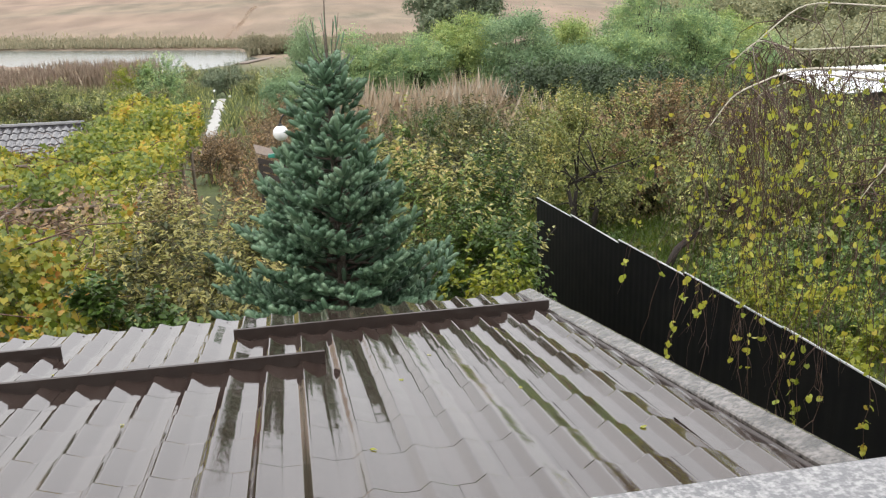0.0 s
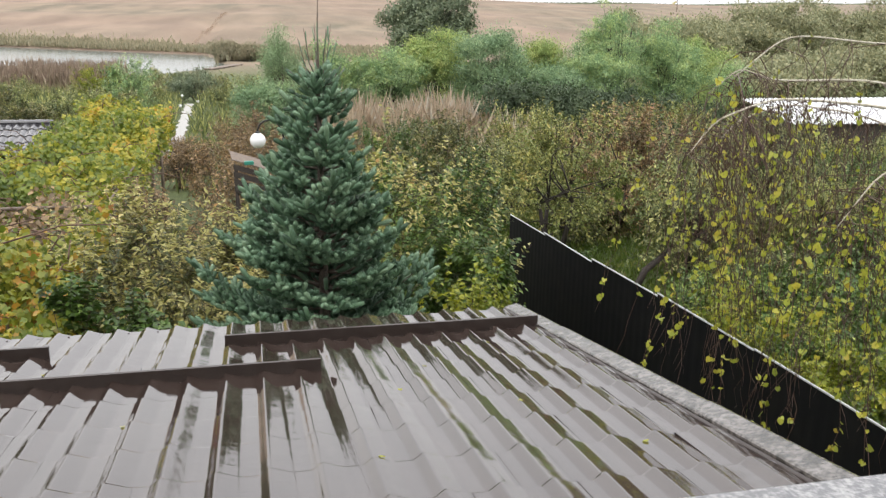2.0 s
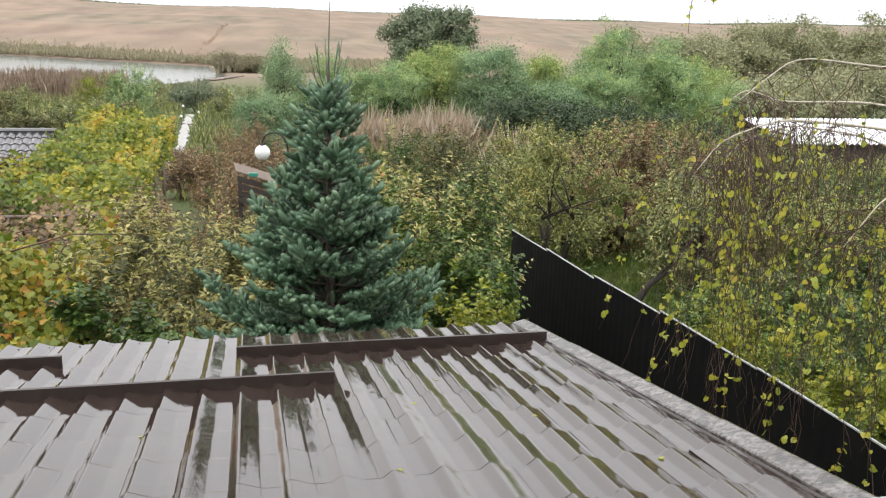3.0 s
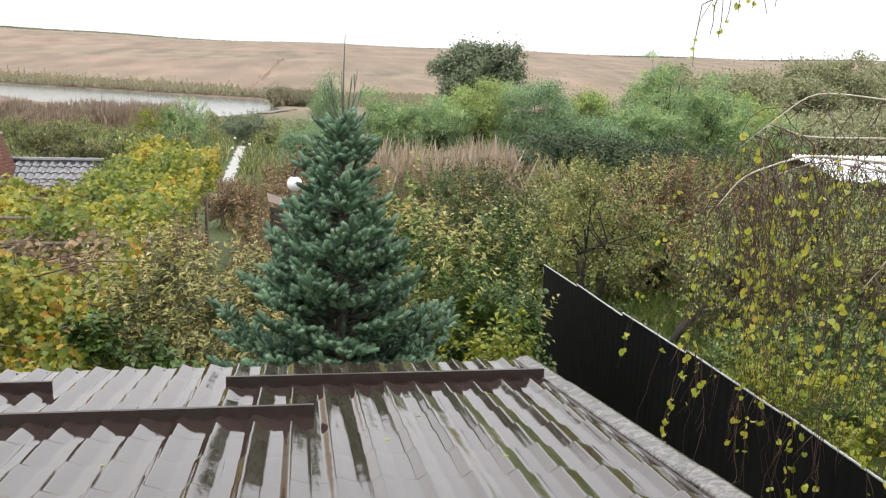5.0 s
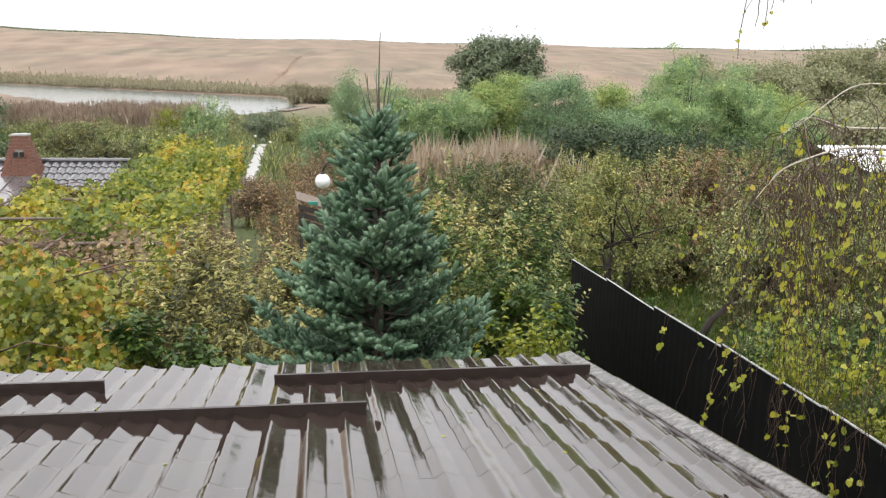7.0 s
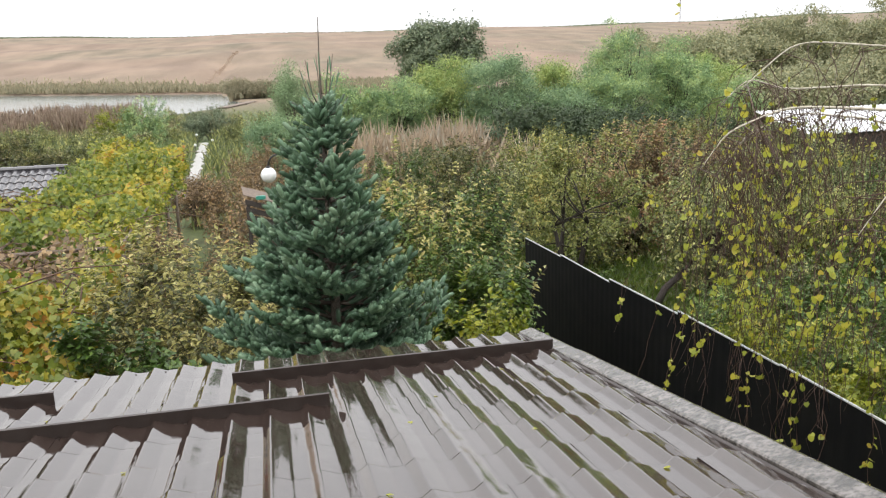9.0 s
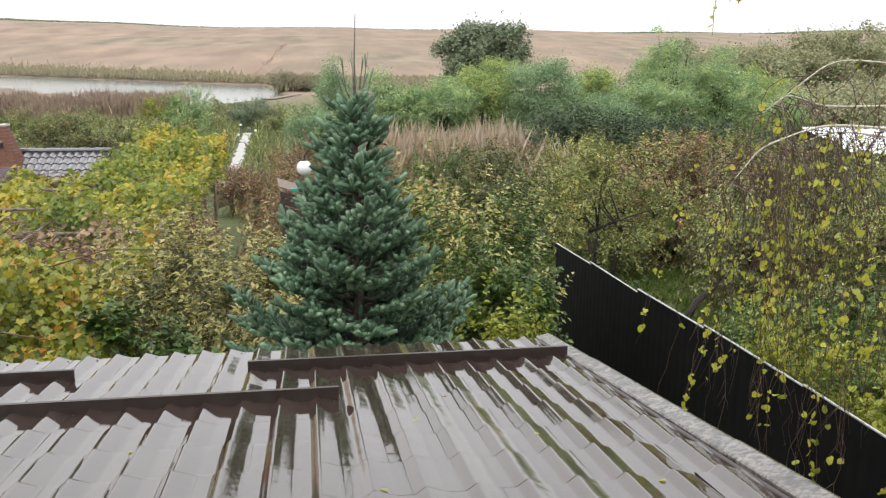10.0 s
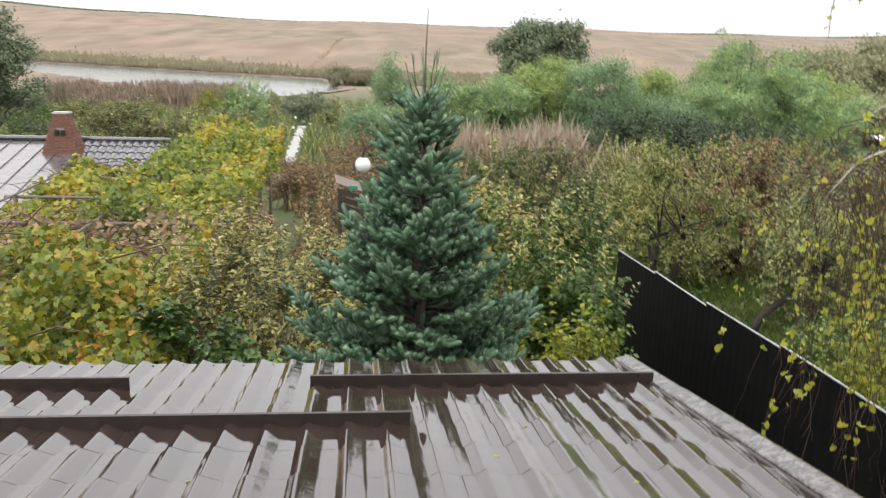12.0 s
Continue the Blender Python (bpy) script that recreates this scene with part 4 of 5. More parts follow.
plant("leafy_shrub", "dense dark green shrub", "shrub", 2.5, 4.9, 2.45, 0.5, DEEP, BARK, 300, 34, 0.35, 0.065, 0.5, 0.4, 0.2, 0.2, 4, 0.02)
plant("lime_shrub", "slim shrub with bright yellow-green leaves", "shrub", 2.25, 3.3, 2.78, 0.36, LIME, BARK, 80, 20, 0.4, 0.075, 0.6, 0.6, 0.1, 0.3, 3, 0.015)
for x, y, top, r in ((2.72, 3.5, 2.36, 0.22),):
    plant("lime_shrub", "loose yellow-green shrub against the end of the fence", "shrub", x, y, top, r, LIME, BARK, 50, 20, 0.4, 0.07, 0.6, 0.6, 0.1, 0.2, 3, 0.015)
for x, y, top, r in ((2.98, 4.9, 2.4, 0.30), (2.9, 5.7, 2.6, 0.42), (3.2, 7.4, 2.5, 0.48), (3.62, 9.2, 2.3, 0.50)):
    plant("leafy_shrub", "dense dark green shrub against the end of the fence", "shrub", x, y, top, r, DEEP, BARK, 320, 34, 0.4, 0.08, 0.55, 0.5, 0.2, 0.05, 4, 0.02)
plant("lime_shrub", "low shrub with bright yellow-green leaves", "shrub", 2.4, 3.5, 2.3, 0.33, LIME, BARK, 70, 20, 0.32, 0.065, 0.6, 0.5, 0.1, 0.3, 3, 0.015)
plant("leafy_shrub", "small dark shrub beside the conifer", "shrub", 2.1, 4.6, 2.2, 0.5, DEEP, BARK, 150, 22, 0.35, 0.06, 0.5, 0.4, 0.2, 0.2, 3, 0.02)
for x, y, top, r in ((0.6, 22, 1.9, 1.3), (0.3, 26, 1.2, 1.3), (-0.2, 17, 1.9, 0.9), (0.5, 13, 2.1, 0.9), (-1.4, 12, 2.0, 0.9), (0.2, 34, 0.6, 1.6), (1.0, 31, 1.2, 1.5), (-2.2, 25.5, 0.35, 0.8), (-2.45, 29.5, 0.0, 0.8)):
    plant("orchard_tree", "thin russet-leaved orchard tree with bare twigs", "tree", x, y, top, r, RUSSET, BARK, 260, 22, 0.75, 0.085, 0.45, 0.45, 0.1, 0.2, 3, 0.04, "russet orchard trees")

# beyond the fence
for x, y, top, r, m, lab in ((7.1, 13.2, 2.72, 1.35, OLIVE, "olive"), (9.6, 15.5, 2.5, 1.3, RUSSET, "thin russet"), (9.3, 11.0, 2.1, 1.15, SPARSE, "thin green"), (12.0, 17.5, 2.2, 1.7, RUSSET, "thin russet"), (8.6, 19.5, 2.1, 1.8, OLIVE, "olive"), (12.6, 13.5, 2.2, 1.5, SPARSE, "thin green"), (5.6, 17.5, 2.0, 1.6, APPLE, "straw-tipped"), (15.5, 18.0, 2.2, 1.8, SPARSE, "thin green"), (11.5, 23.5, 1.9, 2.2, OLIVE, "olive"), (5.2, 22.5, 1.5, 1.9, DEEP, "dark green"), (16.5, 25.0, 1.7, 2.4, OLIVE, "olive"), (7.0, 17.0, 1.6, 1.3, SPARSE, "thin green"), (10.8, 13.4, 1.5, 1.0, OLIVE, "olive"), (13.5, 20.5, 1.9, 1.6, SPARSE, "thin green"), (17.8, 21.0, 0.9, 1.6, SPARSE, "thin green"), (20.5, 21.8, 0.7, 1.7, OLIVE, "olive"), (22.8, 22.5, 0.6, 1.7, SPARSE, "thin green"), (12.9, 11.2, 1.5, 1.4, OLIVE, "olive"), (15.4, 14.6, 1.2, 1.7, DEEP, "dark green"), (17.6, 16.6, 1.0, 1.7, DEEP, "dark green"), (12.3, 8.4, 1.2, 1.2, DEEP, "dark green")):
    plant("orchard_tree", lab + " leaved orchard tree in the grass beyond the fence", "tree", x, y, top, r, m, DARK_BARK, 420, 24, 0.7, 0.09, 0.5, 0.35, 0.15, 0.16, 3, 0.06, "orchard trees")


def build_leaning_trunk():
    B = Build()
    x, y = 7.9, 10.4
    g = gz(x, y)
    root = tagged(new("leaning_tree"), "old leaning fruit tree with a dark wet trunk", "tree", "orchard trees")
    root.location = (x, y, g)
    B.tube([(-0.1, 0, -0.1), (0.15, 0, 0.45), (0.75, 0.1, 0.85), (1.15, 0.2, 1.3), (1.3, 0.2, 2.0)], [0.09, 0.075, 0.06, 0.04, 0.02], 8)
    B.tube([(0.75, 0.1, 0.85), (0.8, 0, 1.3), (0.7, 0, 1.8)], [0.045, 0.03, 0.015], 6)
    B.tube([(1.15, 0.2, 1.3), (1.6, 0.1, 1.6), (1.9, 0, 1.8)], [0.03, 0.02, 0.01], 6)
    B.link("trunk", DARK_BARK, root, True)
    n = 1500
    c = RNG.normal(size=(n, 3)) * np.array([0.6, 0.5, 0.35]) + np.array([1.2, 0.1, 2.0])
    s = 0.07 * RNG.uniform(0.6, 1.2, n)
    soup("crown", *leaf_arrays(c, rand_dirs(n), unit(rand_dirs(n) + np.array([0, 0, 1.0])), s, s * 0.5), SPARSE, root)


build_leaning_trunk()
for x, y, top, r, m in ((7.9, 6.6, 1.15, 1.1, PEAR), (6.7, 4.6, 1.2, 0.9, LIME), (8.8, 5.2, 1.15, 1.2, PEAR), (7.2, 2.8, 1.3, 1.0, LIME), (10.2, 7.4, 0.8, 1.3, DEEP), (6.3, 1.0, 1.2, 0.9, DEEP), (9.0, 8.6, 0.4, 0.9, PEAR), (6.3, 9.2, 0.25, 0.7, APPLE), (10.4, 10.0, 0.5, 1.0, SPARSE), (6.2, 11.2, 0.1, 0.8, DEEP), (8.6, 15.2, 0.3, 1.1, APPLE)):
    plant("bush", "rounded garden bush with wet green and yellow leaves behind the fence", "bush", x, y, top, r, m, BARK, 300, 22, 0.4, 0.08, 0.6, 0.45, 0.15, 0.05, 5, 0.015, "bushes behind the fence")


# ---- the weeping birch ----
def build_birch():
    x, y = 7.7, 1.4
    g = gz(x, y)
    root = tagged(new("weeping_birch"), "weeping birch with pale arching limbs and hanging yellow-leaved twigs", "tree")
    root.location = (x, y, g)
    o = np.array((x, y, g))
    T = Build()
    T.tube([(0, 0, -0.1), (0.05, 0, 2.5), (-0.05, 0.1, 5.0), (-0.2, 0.1, 7.4)], [0.16, 0.12, 0.085, 0.03], 10)
    arches = (((7.7, 1.5, 3.5), (6.2, 1.9, 4.12), (4.95, 2.0, 4.22), (4.35, 2.0, 4.02), (4.10, 2.0, 3.70)),
              ((7.7, 1.5, 4.1), (6.4, 1.2, 4.75), (5.2, 1.0, 4.72), (4.3, 1.0, 4.80), (3.85, 1.0, 4.45)),
              ((7.7, 1.5, 3.9), (6.3, 2.4, 4.35), (5.3, 2.6, 4.32), (4.9, 2.6, 4.45), (4.6, 2.6, 4.20)),
              ((7.7, 1.5, 5.3), (6.2, 0.8, 5.75), (4.6, 0.2, 5.75), (3.4, 0.0, 5.62), (2.95, 0.0, 5.35)),
              ((7.7, 1.5, 3.2), (6.6, 2.8, 3.95), (5.8, 3.1, 4.05), (5.3, 3.2, 3.85), (5.0, 3.2, 3.50)),
              ((7.7, 1.5, 3.4), (6.7, 0.7, 4.0), (5.6, 0.5, 4.05), (4.8, 0.4, 3.8), (4.5, 0.4, 3.4)))
    strands = []
    for i, a in enumerate(arches):
        pts = np.array(a)
        t = np.linspace(0, 4, 33)
        fine = np.stack([np.interp(t, range(5), pts[:, k]) for k in range(3)], 1)
        for _ in range(4):
            fine[1:-1] = (fine[:-2] + fine[1:-1] * 2 + fine[2:]) / 4
        L = Build()
        L.tube(fine - o, np.linspace(0.022 if i == 0 else 0.015, 0.003, 33), 6)
        L.link("limb", BIRCH_BARK, root, True, "pale arching limb")
        for j in range(8, 33):
            if i == 3 and j < 25:
                continue
            for _ in range(3 if i in (0, 4, 5) else 2 if i == 2 else 1):
                if i == 3:
                    ln = RNG.uniform(0.15, 0.3) + 0.3 * RNG.random() * (j > 29)
                else:
                    ln = RNG.uniform(0.5, 3.1) * (1.0 if i != 1 else 0.75)
                if i == 1 and fine[j][0] < 4.3:
                    ln *= 0.4
                if i == 5:
                    ln = RNG.uniform(1.2, 3.1)
                strands.append((fine[j], ln, i))
    T.link("trunk", BIRCH_BARK, root, True)
    W = Build()
    cc, dd = [], []
    for p, ln, i in strands:
        k = max(4, int(ln / 0.12))
        f = np.linspace(0, 1, k + 1)
        sway = RNG.normal(size=2) * (0.36 if i != 3 else 0.04)
        wob = np.cumsum(RNG.normal(size=(k + 1, 2)) * (0.036 if i != 3 else 0.008), axis=0)
        pts = np.stack([p[0] + sway[0] * np.sqrt(f) + wob[:, 0] + RNG.normal() * 0.05, p[1] + sway[1] * np.sqrt(f) + wob[:, 1] + RNG.normal() * 0.1, p[2] + 0.10 * f * (1 - f) * 4 * (ln > 0.7) - ln * f ** 1.25], 1)
        pts[0] = p
        W.tube(pts - o, np.linspace(0.0042, 0.0022, k + 1), 3)
        dens = 9 if i == 3 else RNG.choice([0.5, 2.0, 8.0], p=[0.5, 0.28, 0.22]) * (1.3 if i == 5 else 0.75)
        m = int(ln * dens)
        for q in np.sort(RNG.random(m)) ** 0.6:
            at = np.array([np.interp(q, f, pts[:, c]) for c in range(3)])
            for _ in range(RNG.integers(1, 3)):
                cc.append(at + RNG.normal(size=3) * 0.012)
                dd.append(unit(RNG.normal(size=3) * 0.6 + np.array([0, 0, -0.8])))
        # fine side twigs
        for q in RNG.random(int(ln * 2.5)):
            at = np.array([np.interp(q, f, pts[:, c]) for c in range(3)])
            e = at + np.array([RNG.normal() * 0.07, RNG.normal() * 0.07, -RNG.uniform(0.08, 0.3)])
            W.tube(np.array([at, (at + e) / 2 + np.array([0.01, 0, 0.02]), e]) - o, [0.0026, 0.0022, 0.0016], 3)
    tagged(W.link("twig", TWIG, root, True), "thin red-brown hanging twigs", kind="stuff")
    cc, dd = np.array(cc) - o, np.array(dd)
    n = len(cc)
    s = RNG.uniform(0.03, 0.066, n) * np.where(cc[:, 2] + g > 4.7, 0.6, 1.0)
    soup("foliage", *broad_arrays(cc, dd, unit(rand_dirs(n) * 0.8 + np.array([0, -0.7, 0.4])), s), BIRCH, root)


build_birch()

# ---- middle distance ----
for x, y, top, r, m, lab in ((4.6, 40, 3.1, 2.0, LOCUST, "feathery grey-green"), (7.6, 40, 3.3, 2.2, LOCUST, "feathery grey-green"), (10.6, 41, 4.5, 2.4, LOCUST_WARM, "yellowing"), (12.6, 38, 4.4, 2.5, LOCUST_DARK, "deep grey-green"), (16.4, 41, 4.0, 2.1, LOCUST_WARM, "yellowing"), (15.2, 37, 2.6, 1.9, LOCUST_DARK, "deep grey-green"), (18.2, 38, 3.9, 2.2, LOCUST, "feathery grey-green"), (23.2, 39, 4.4, 2.7, LOCUST, "feathery grey-green"), (26.0, 42, 3.6, 2.7, LOCUST_WARM, "yellowing"), (29.5, 45, 2.2, 2.6, LOCUST, "feathery grey-green")):
    puffy("locust_tree", lab + " locust tree with a soft tufted crown", "tree", x, y, top, r, m, DARK_BARK, 52, 680, 0.8, 0.115, 0.5, 0.0, 3, 0.05, "locust trees", 0.6, 0.3, 0.35)
puffy("locust_tree", "tall open locust tree with bare limbs showing through feathery leaves", "tree", 20.4, 40, 6.2, 2.7, LOCUST, DARK_BARK, 60, 460, 0.66, 0.11, 0.5, 0.08, 4, 0.08, "locust trees", 0.6, 0.4, 0.3)
for x, y, top, r in ((11.6, 30, 2.3, 2.0), (14.2, 31, 1.9, 1.9), (20.5, 33, 1.2, 2.6), (16.8, 33, 1.7, 2.2)):
    puffy("dark_shrub", "dense dark green tree-like shrub", "shrub", x, y, top, r, SHADE, DARK_BARK, 56, 560, 0.7, 0.13, 0.6, 0.0, 3, 0.06, "dark shrubs", 0.75, 0.2, 0.45)
puffy("willow", "round grey-green willow near the water", "tree", 2.0, 39, 3.8, 1.2, WILLOW, BARK, 40, 380, 0.6, 0.12, 0.3, 0.2, 3, 0.07, "willows", 0.8, 0.3, 0.3)
puffy("willow", "broad green willow behind the conifer", "tree", 1.0, 30, 2.6, 1.6, LOCUST_DARK, BARK, 56, 520, 0.55, 0.10, 0.4, 0.0, 3, 0.05, "willows", 0.85, 0.2, 0.4)
puffy("walnut_tree", "broad dark walnut tree standing alone below the hill", "tree", 18.0, 80, 7.4, 5.0, WALNUT, DARK_BARK, 64, 560, 1.2, 0.30, 0.6, 0.16, 1, 0.22, flat=0.85, spray=0.2, ragged=0.2)
puffy("walnut_tree", "dark tree at the edge of the lake meadow", "tree", -16.3, 35, 6.0, 2.7, WALNUT, DARK_BARK, 70, 520, 0.75, 0.17, 0.55, 0.02, 1, 0.16, spray=0.3, ragged=0.7)
for x, y, top, r in ((33, 60, 0.8, 5), (41, 63, 1.2, 6), (50, 66, 1.8, 6), (45, 90, 4.8, 6), (53, 91, 5.7, 6), (61, 93, 6.4, 7), (70, 96, 7.0, 8), (82, 98, 8.0, 8), (25, 58, 0.4, 4), (62, 72, 2.6, 7)):
    puffy("wood_tree", "grey-olive tree of the far wood", "tree", x, y, top, r, WOODS, DARK_BARK, 60, 520, 1.8, 0.32, 0.6, 0.0, 1, 0.15, "far wood", 0.7, 0.25, 0.6)
for x, y, top, r, m in ((-7.3, 52, 1.9, 1.9, LOCUST), (-10, 48, 0.6, 2.2, SPARSE), (-14, 50, 0.4, 2.4, APPLE), (-6.2, 44, 0.7, 2.0, SPARSE), (-18, 54, 0.4, 2.6, SPARSE), (-4.2, 74, -0.6, 2.0, WALNUT), (-9, 68, -0.6, 2.4, SPARSE), (-13, 36, 0.4, 2.2, SPARSE), (-9.2, 37, 0.7, 2.0, APPLE), (-6.0, 32, 0.9, 1.8, SPARSE), (-23, 60, -0.4, 3.0, DEEP), (-17, 42, 0.2, 2.4, DEEP), (-0.2, 62, 0.2, 2.4, SPARSE), (2.8, 56, 1.4, 2.4, SPARSE), (-9.5, 28, 0.9, 1.7, APPLE), (-12.5, 76, 0.4, 2.6, LIME), (-4.5, 84, -0.6, 2.6, WALNUT), (-8.0, 88, -0.4, 2.8, SPARSE), (-20, 74, -0.6, 3.2, SPARSE), (-26, 70, -0.6, 3.4, APPLE)):
    plant("meadow_bush", "overgrown bush in the lakeside meadow", "bush", x, y, top, r, m, BARK, 330, 24, 0.8, 0.14, 0.45, 0.35, 0.1, 0.02, 4, 0.04, "meadow bushes")
for x, y, top, r in ((-3.0, 163, -0.4, 3.6), (1.5, 161, -0.8, 3.4)):
    puffy("reed_clump", "pale grey-green rounded reed clump at the end of the lake", "bush", x, y, top, r, REED_GREEN, BARK, 60, 240, 1.1, 0.4, 0.25, 0.0, 3, 0.05, "reed clumps", 0.8, 0.2, 0.2)

# reeds
n = 6500
clump = RNG.uniform((3.4, 29), (10.6, 35), (110, 2))
own = RNG.integers(0, 110, n)
tall = RNG.uniform(1.6, 3.2, 110)
xs, ys = clump[own, 0] + RNG.normal(size=n) * 0.22, clump[own, 1] + RNG.normal(size=n) * 0.22
blades("dry_reeds", "tall dry tan reeds bent and tangled by rain", "reeds", xs, ys, tall[own] * RNG.uniform(0.6, 1.1, n), 0.045, REED, 0.34)
n = 500
xs, ys = 10.9 + RNG.normal(size=n) * 0.5, 27.5 + RNG.normal(size=n) * 0.4
blades("dry_reeds", "low tangle of dry reddish-tan reeds", "reeds", xs, ys, RNG.uniform(1.2, 2.6, n), 0.07, REED, 0.4)
n = 8000
clump = RNG.uniform((-34, 90), (-13, 111), (150, 2))
own = RNG.integers(0, 150, n)
xs, ys = clump[own, 0] + RNG.normal(size=n) * 0.5, clump[own, 1] + RNG.normal(size=n) * 0.5
blades("brown_reeds", "tall purple-brown reeds in ragged clumps on the near shore", "reeds", xs, ys, RNG.uniform(1.6, 3.0, n) * RNG.uniform(0.7, 1.2, 150)[own], 0.11, REED_BROWN, 0.13)
n = 7000
xs, ys = RNG.uniform(-62, -2, n), RNG.uniform(82, 112, n)
blades("shore_sedge", "low olive-brown sedge along the near shore", "reeds", xs, ys, RNG.uniform(0.5, 1.4, n), 0.13, SEDGE, 0.25)
n = 16000
xs = RNG.uniform(-200, -5, n)
blades("shore_reeds", "grey-green reed belt on the far shore", "reeds", xs, 187 - 0.73 * xs + np.abs(RNG.normal(size=n)) * 8 - 1.0, RNG.uniform(0.5, 1.8, n), 0.45, REED_GREEN, 0.2)
n = 5000
xs = RNG.uniform(-5, 40, n)
blades("shore_reeds", "pale reeds at the end of the lake", "reeds", xs, 168 + RNG.uniform(-8, 24, n) + 0.3 * xs, RNG.uniform(0.9, 2.2, n), 0.5, REED_GREEN, 0.14)
n = 60000
xs, ys = RNG.uniform(5.1, 17, n), RNG.uniform(3, 26, n)
blades("grass", "wet green orchard grass", "grass", xs, ys, RNG.uniform(0.08, 0.26, n), 0.026, GRASS, 0.5)
n = 16000
xs, ys = RNG.uniform(-30, 10, n), RNG.uniform(24, 84, n)
off = np.abs(xs + 2.80 + 0.038 * (ys - 26)) > 0.55
xs, ys = xs[off], ys[off]
n = len(xs)
blades("meadow_grass", "rank green and straw meadow grass", "grass", xs, ys, RNG.uniform(0.3, 1.1, n), 0.09, SPARSE, 0.35)
n = 900
ys = RNG.uniform(198, 320, n)
xs = -11.4 + 0.066 * (ys - 205) - 1.6 + RNG.normal(size=n) * 0.4
blades("gully_scrub", "low brown scrub along the washed-out gully on the hill", "scrub", xs, ys, RNG.uniform(0.12, 0.35, n), 0.3, REED_BROWN, 0.4)
n = 7000
xs = RNG.uniform(-420, 520, n)
blades("crest_hedge", "thin dark scrub line along the crest of the hill", "scrub", xs, 612 + RNG.normal(size=n) * 3, RNG.uniform(0.4, 1.5, n), 2.2, WALNUT, 0.3)


# ---- low house with a chimney ----
def wave_sheet(x0, x1, y0, z0, y1, z1, pitch, depth, rows, step):
    """A tiled steel slope: waves across, steps down."""
    B = Build()
    nx = int((x1 - x0) / pitch * 6)
    xs = np.linspace(x0, x1, nx + 1)
    h = depth * (1 - np.abs(np.cos(np.pi * (xs - x0) / pitch)) ** 3)
    v = []
    for r in range(rows):
        for f, dz in ((r / rows, 0.0), ((r + 1) / rows, step)):
            v += [(a, y0 + (y1 - y0) * f, z0 + (z1 - z0) * f + b + dz) for a, b in zip(xs, h)]
    w = nx + 1
    B.add(v, [(r * w + c, r * w + c + 1, (r + 1) * w + c + 1, (r + 1) * w + c) for r in range(rows * 2 - 1) for c in range(nx)])
    return B


def build_house():
    root = tagged(new("low_house"), "low house with wet dark steel roofs and a brick chimney", "house")
    root.location = (-8, 17, gz(-8, 17))
    o = Vector(root.location)

    def put(B, name, m, parent=root, label=""):
        ob = B.link(name, m, parent, label=label)
        ob.data.transform(Matrix.Translation(-o))
        return ob
    W = Build()
    W.box((-13.5, 12.0, -1.2), (-6.9, 19.6, 0.75))
    W.box((-6.9, 17.0, -1.2), (-4.9, 19.6, 1.38))
    put(W, "wall", PLASTER)
    put(wave_sheet(-6.75, -4.62, 18.3, 2.10, 16.7, 1.50, 0.2, 0.035, 5, 0.02), "tiled_roof", DARK_TILE, label="dark pressed-tile roof slope")
    put(wave_sheet(-13.8, -4.62, 18.35, 2.10, 20.2, 1.35, 0.2, 0.035, 5, 0.02), "back_roof", DARK_TILE)
    S = Build()
    S.add([(x, y, z - dz) for dz in (0, 0.08) for x, y, z in ((-13.8, 18.3, 2.08), (-6.72, 18.3, 2.08), (-6.55, 11.4, 0.72), (-13.8, 11.4, 0.72))],
          [(3, 2, 1, 0), (4, 5, 6, 7), (0, 1, 5, 4), (1, 2, 6, 5), (2, 3, 7, 6), (3, 0, 4, 7)])
    put(S, "smooth_roof", SMOOTH_ROOF, label="wet grey smooth steel roof slope")
    for k in range(16):
        x = -13.6 + k * 0.46
        B = Build()
        B.add([(x + dx, y, z + dz) for y, z in ((18.3, 2.08), (11.4, 0.72)) for dx, dz in ((-0.02, 0), (0.02, 0), (0.012, 0.03), (-0.012, 0.03))],
              [(0, 1, 5, 4), (1, 2, 6, 5), (2, 3, 7, 6), (3, 0, 4, 7), (3, 2, 1, 0), (4, 5, 6, 7)])
        put(B, "roof_seam", SMOOTH_ROOF)
    for k in range(23):
        x = -13.7 + k * 0.395
        B = Build()
        B.tube([(x, 18.32, 2.14), (x + 0.41, 18.32, 2.14)], [0.075, 0.062], 8)
        put(B, "ridge_cap", DARK_TILE)
    for k in range(6):
        R = Build()
        R.tube([(-6.3 + k * 0.12, 14.6 - 0.4 * k, 1.32), (-5.0 + k * 0.05, 14.2 - 0.3 * k, 1.30)], [0.03, 0.03], 6)
        put(R, "lath", WOOD)


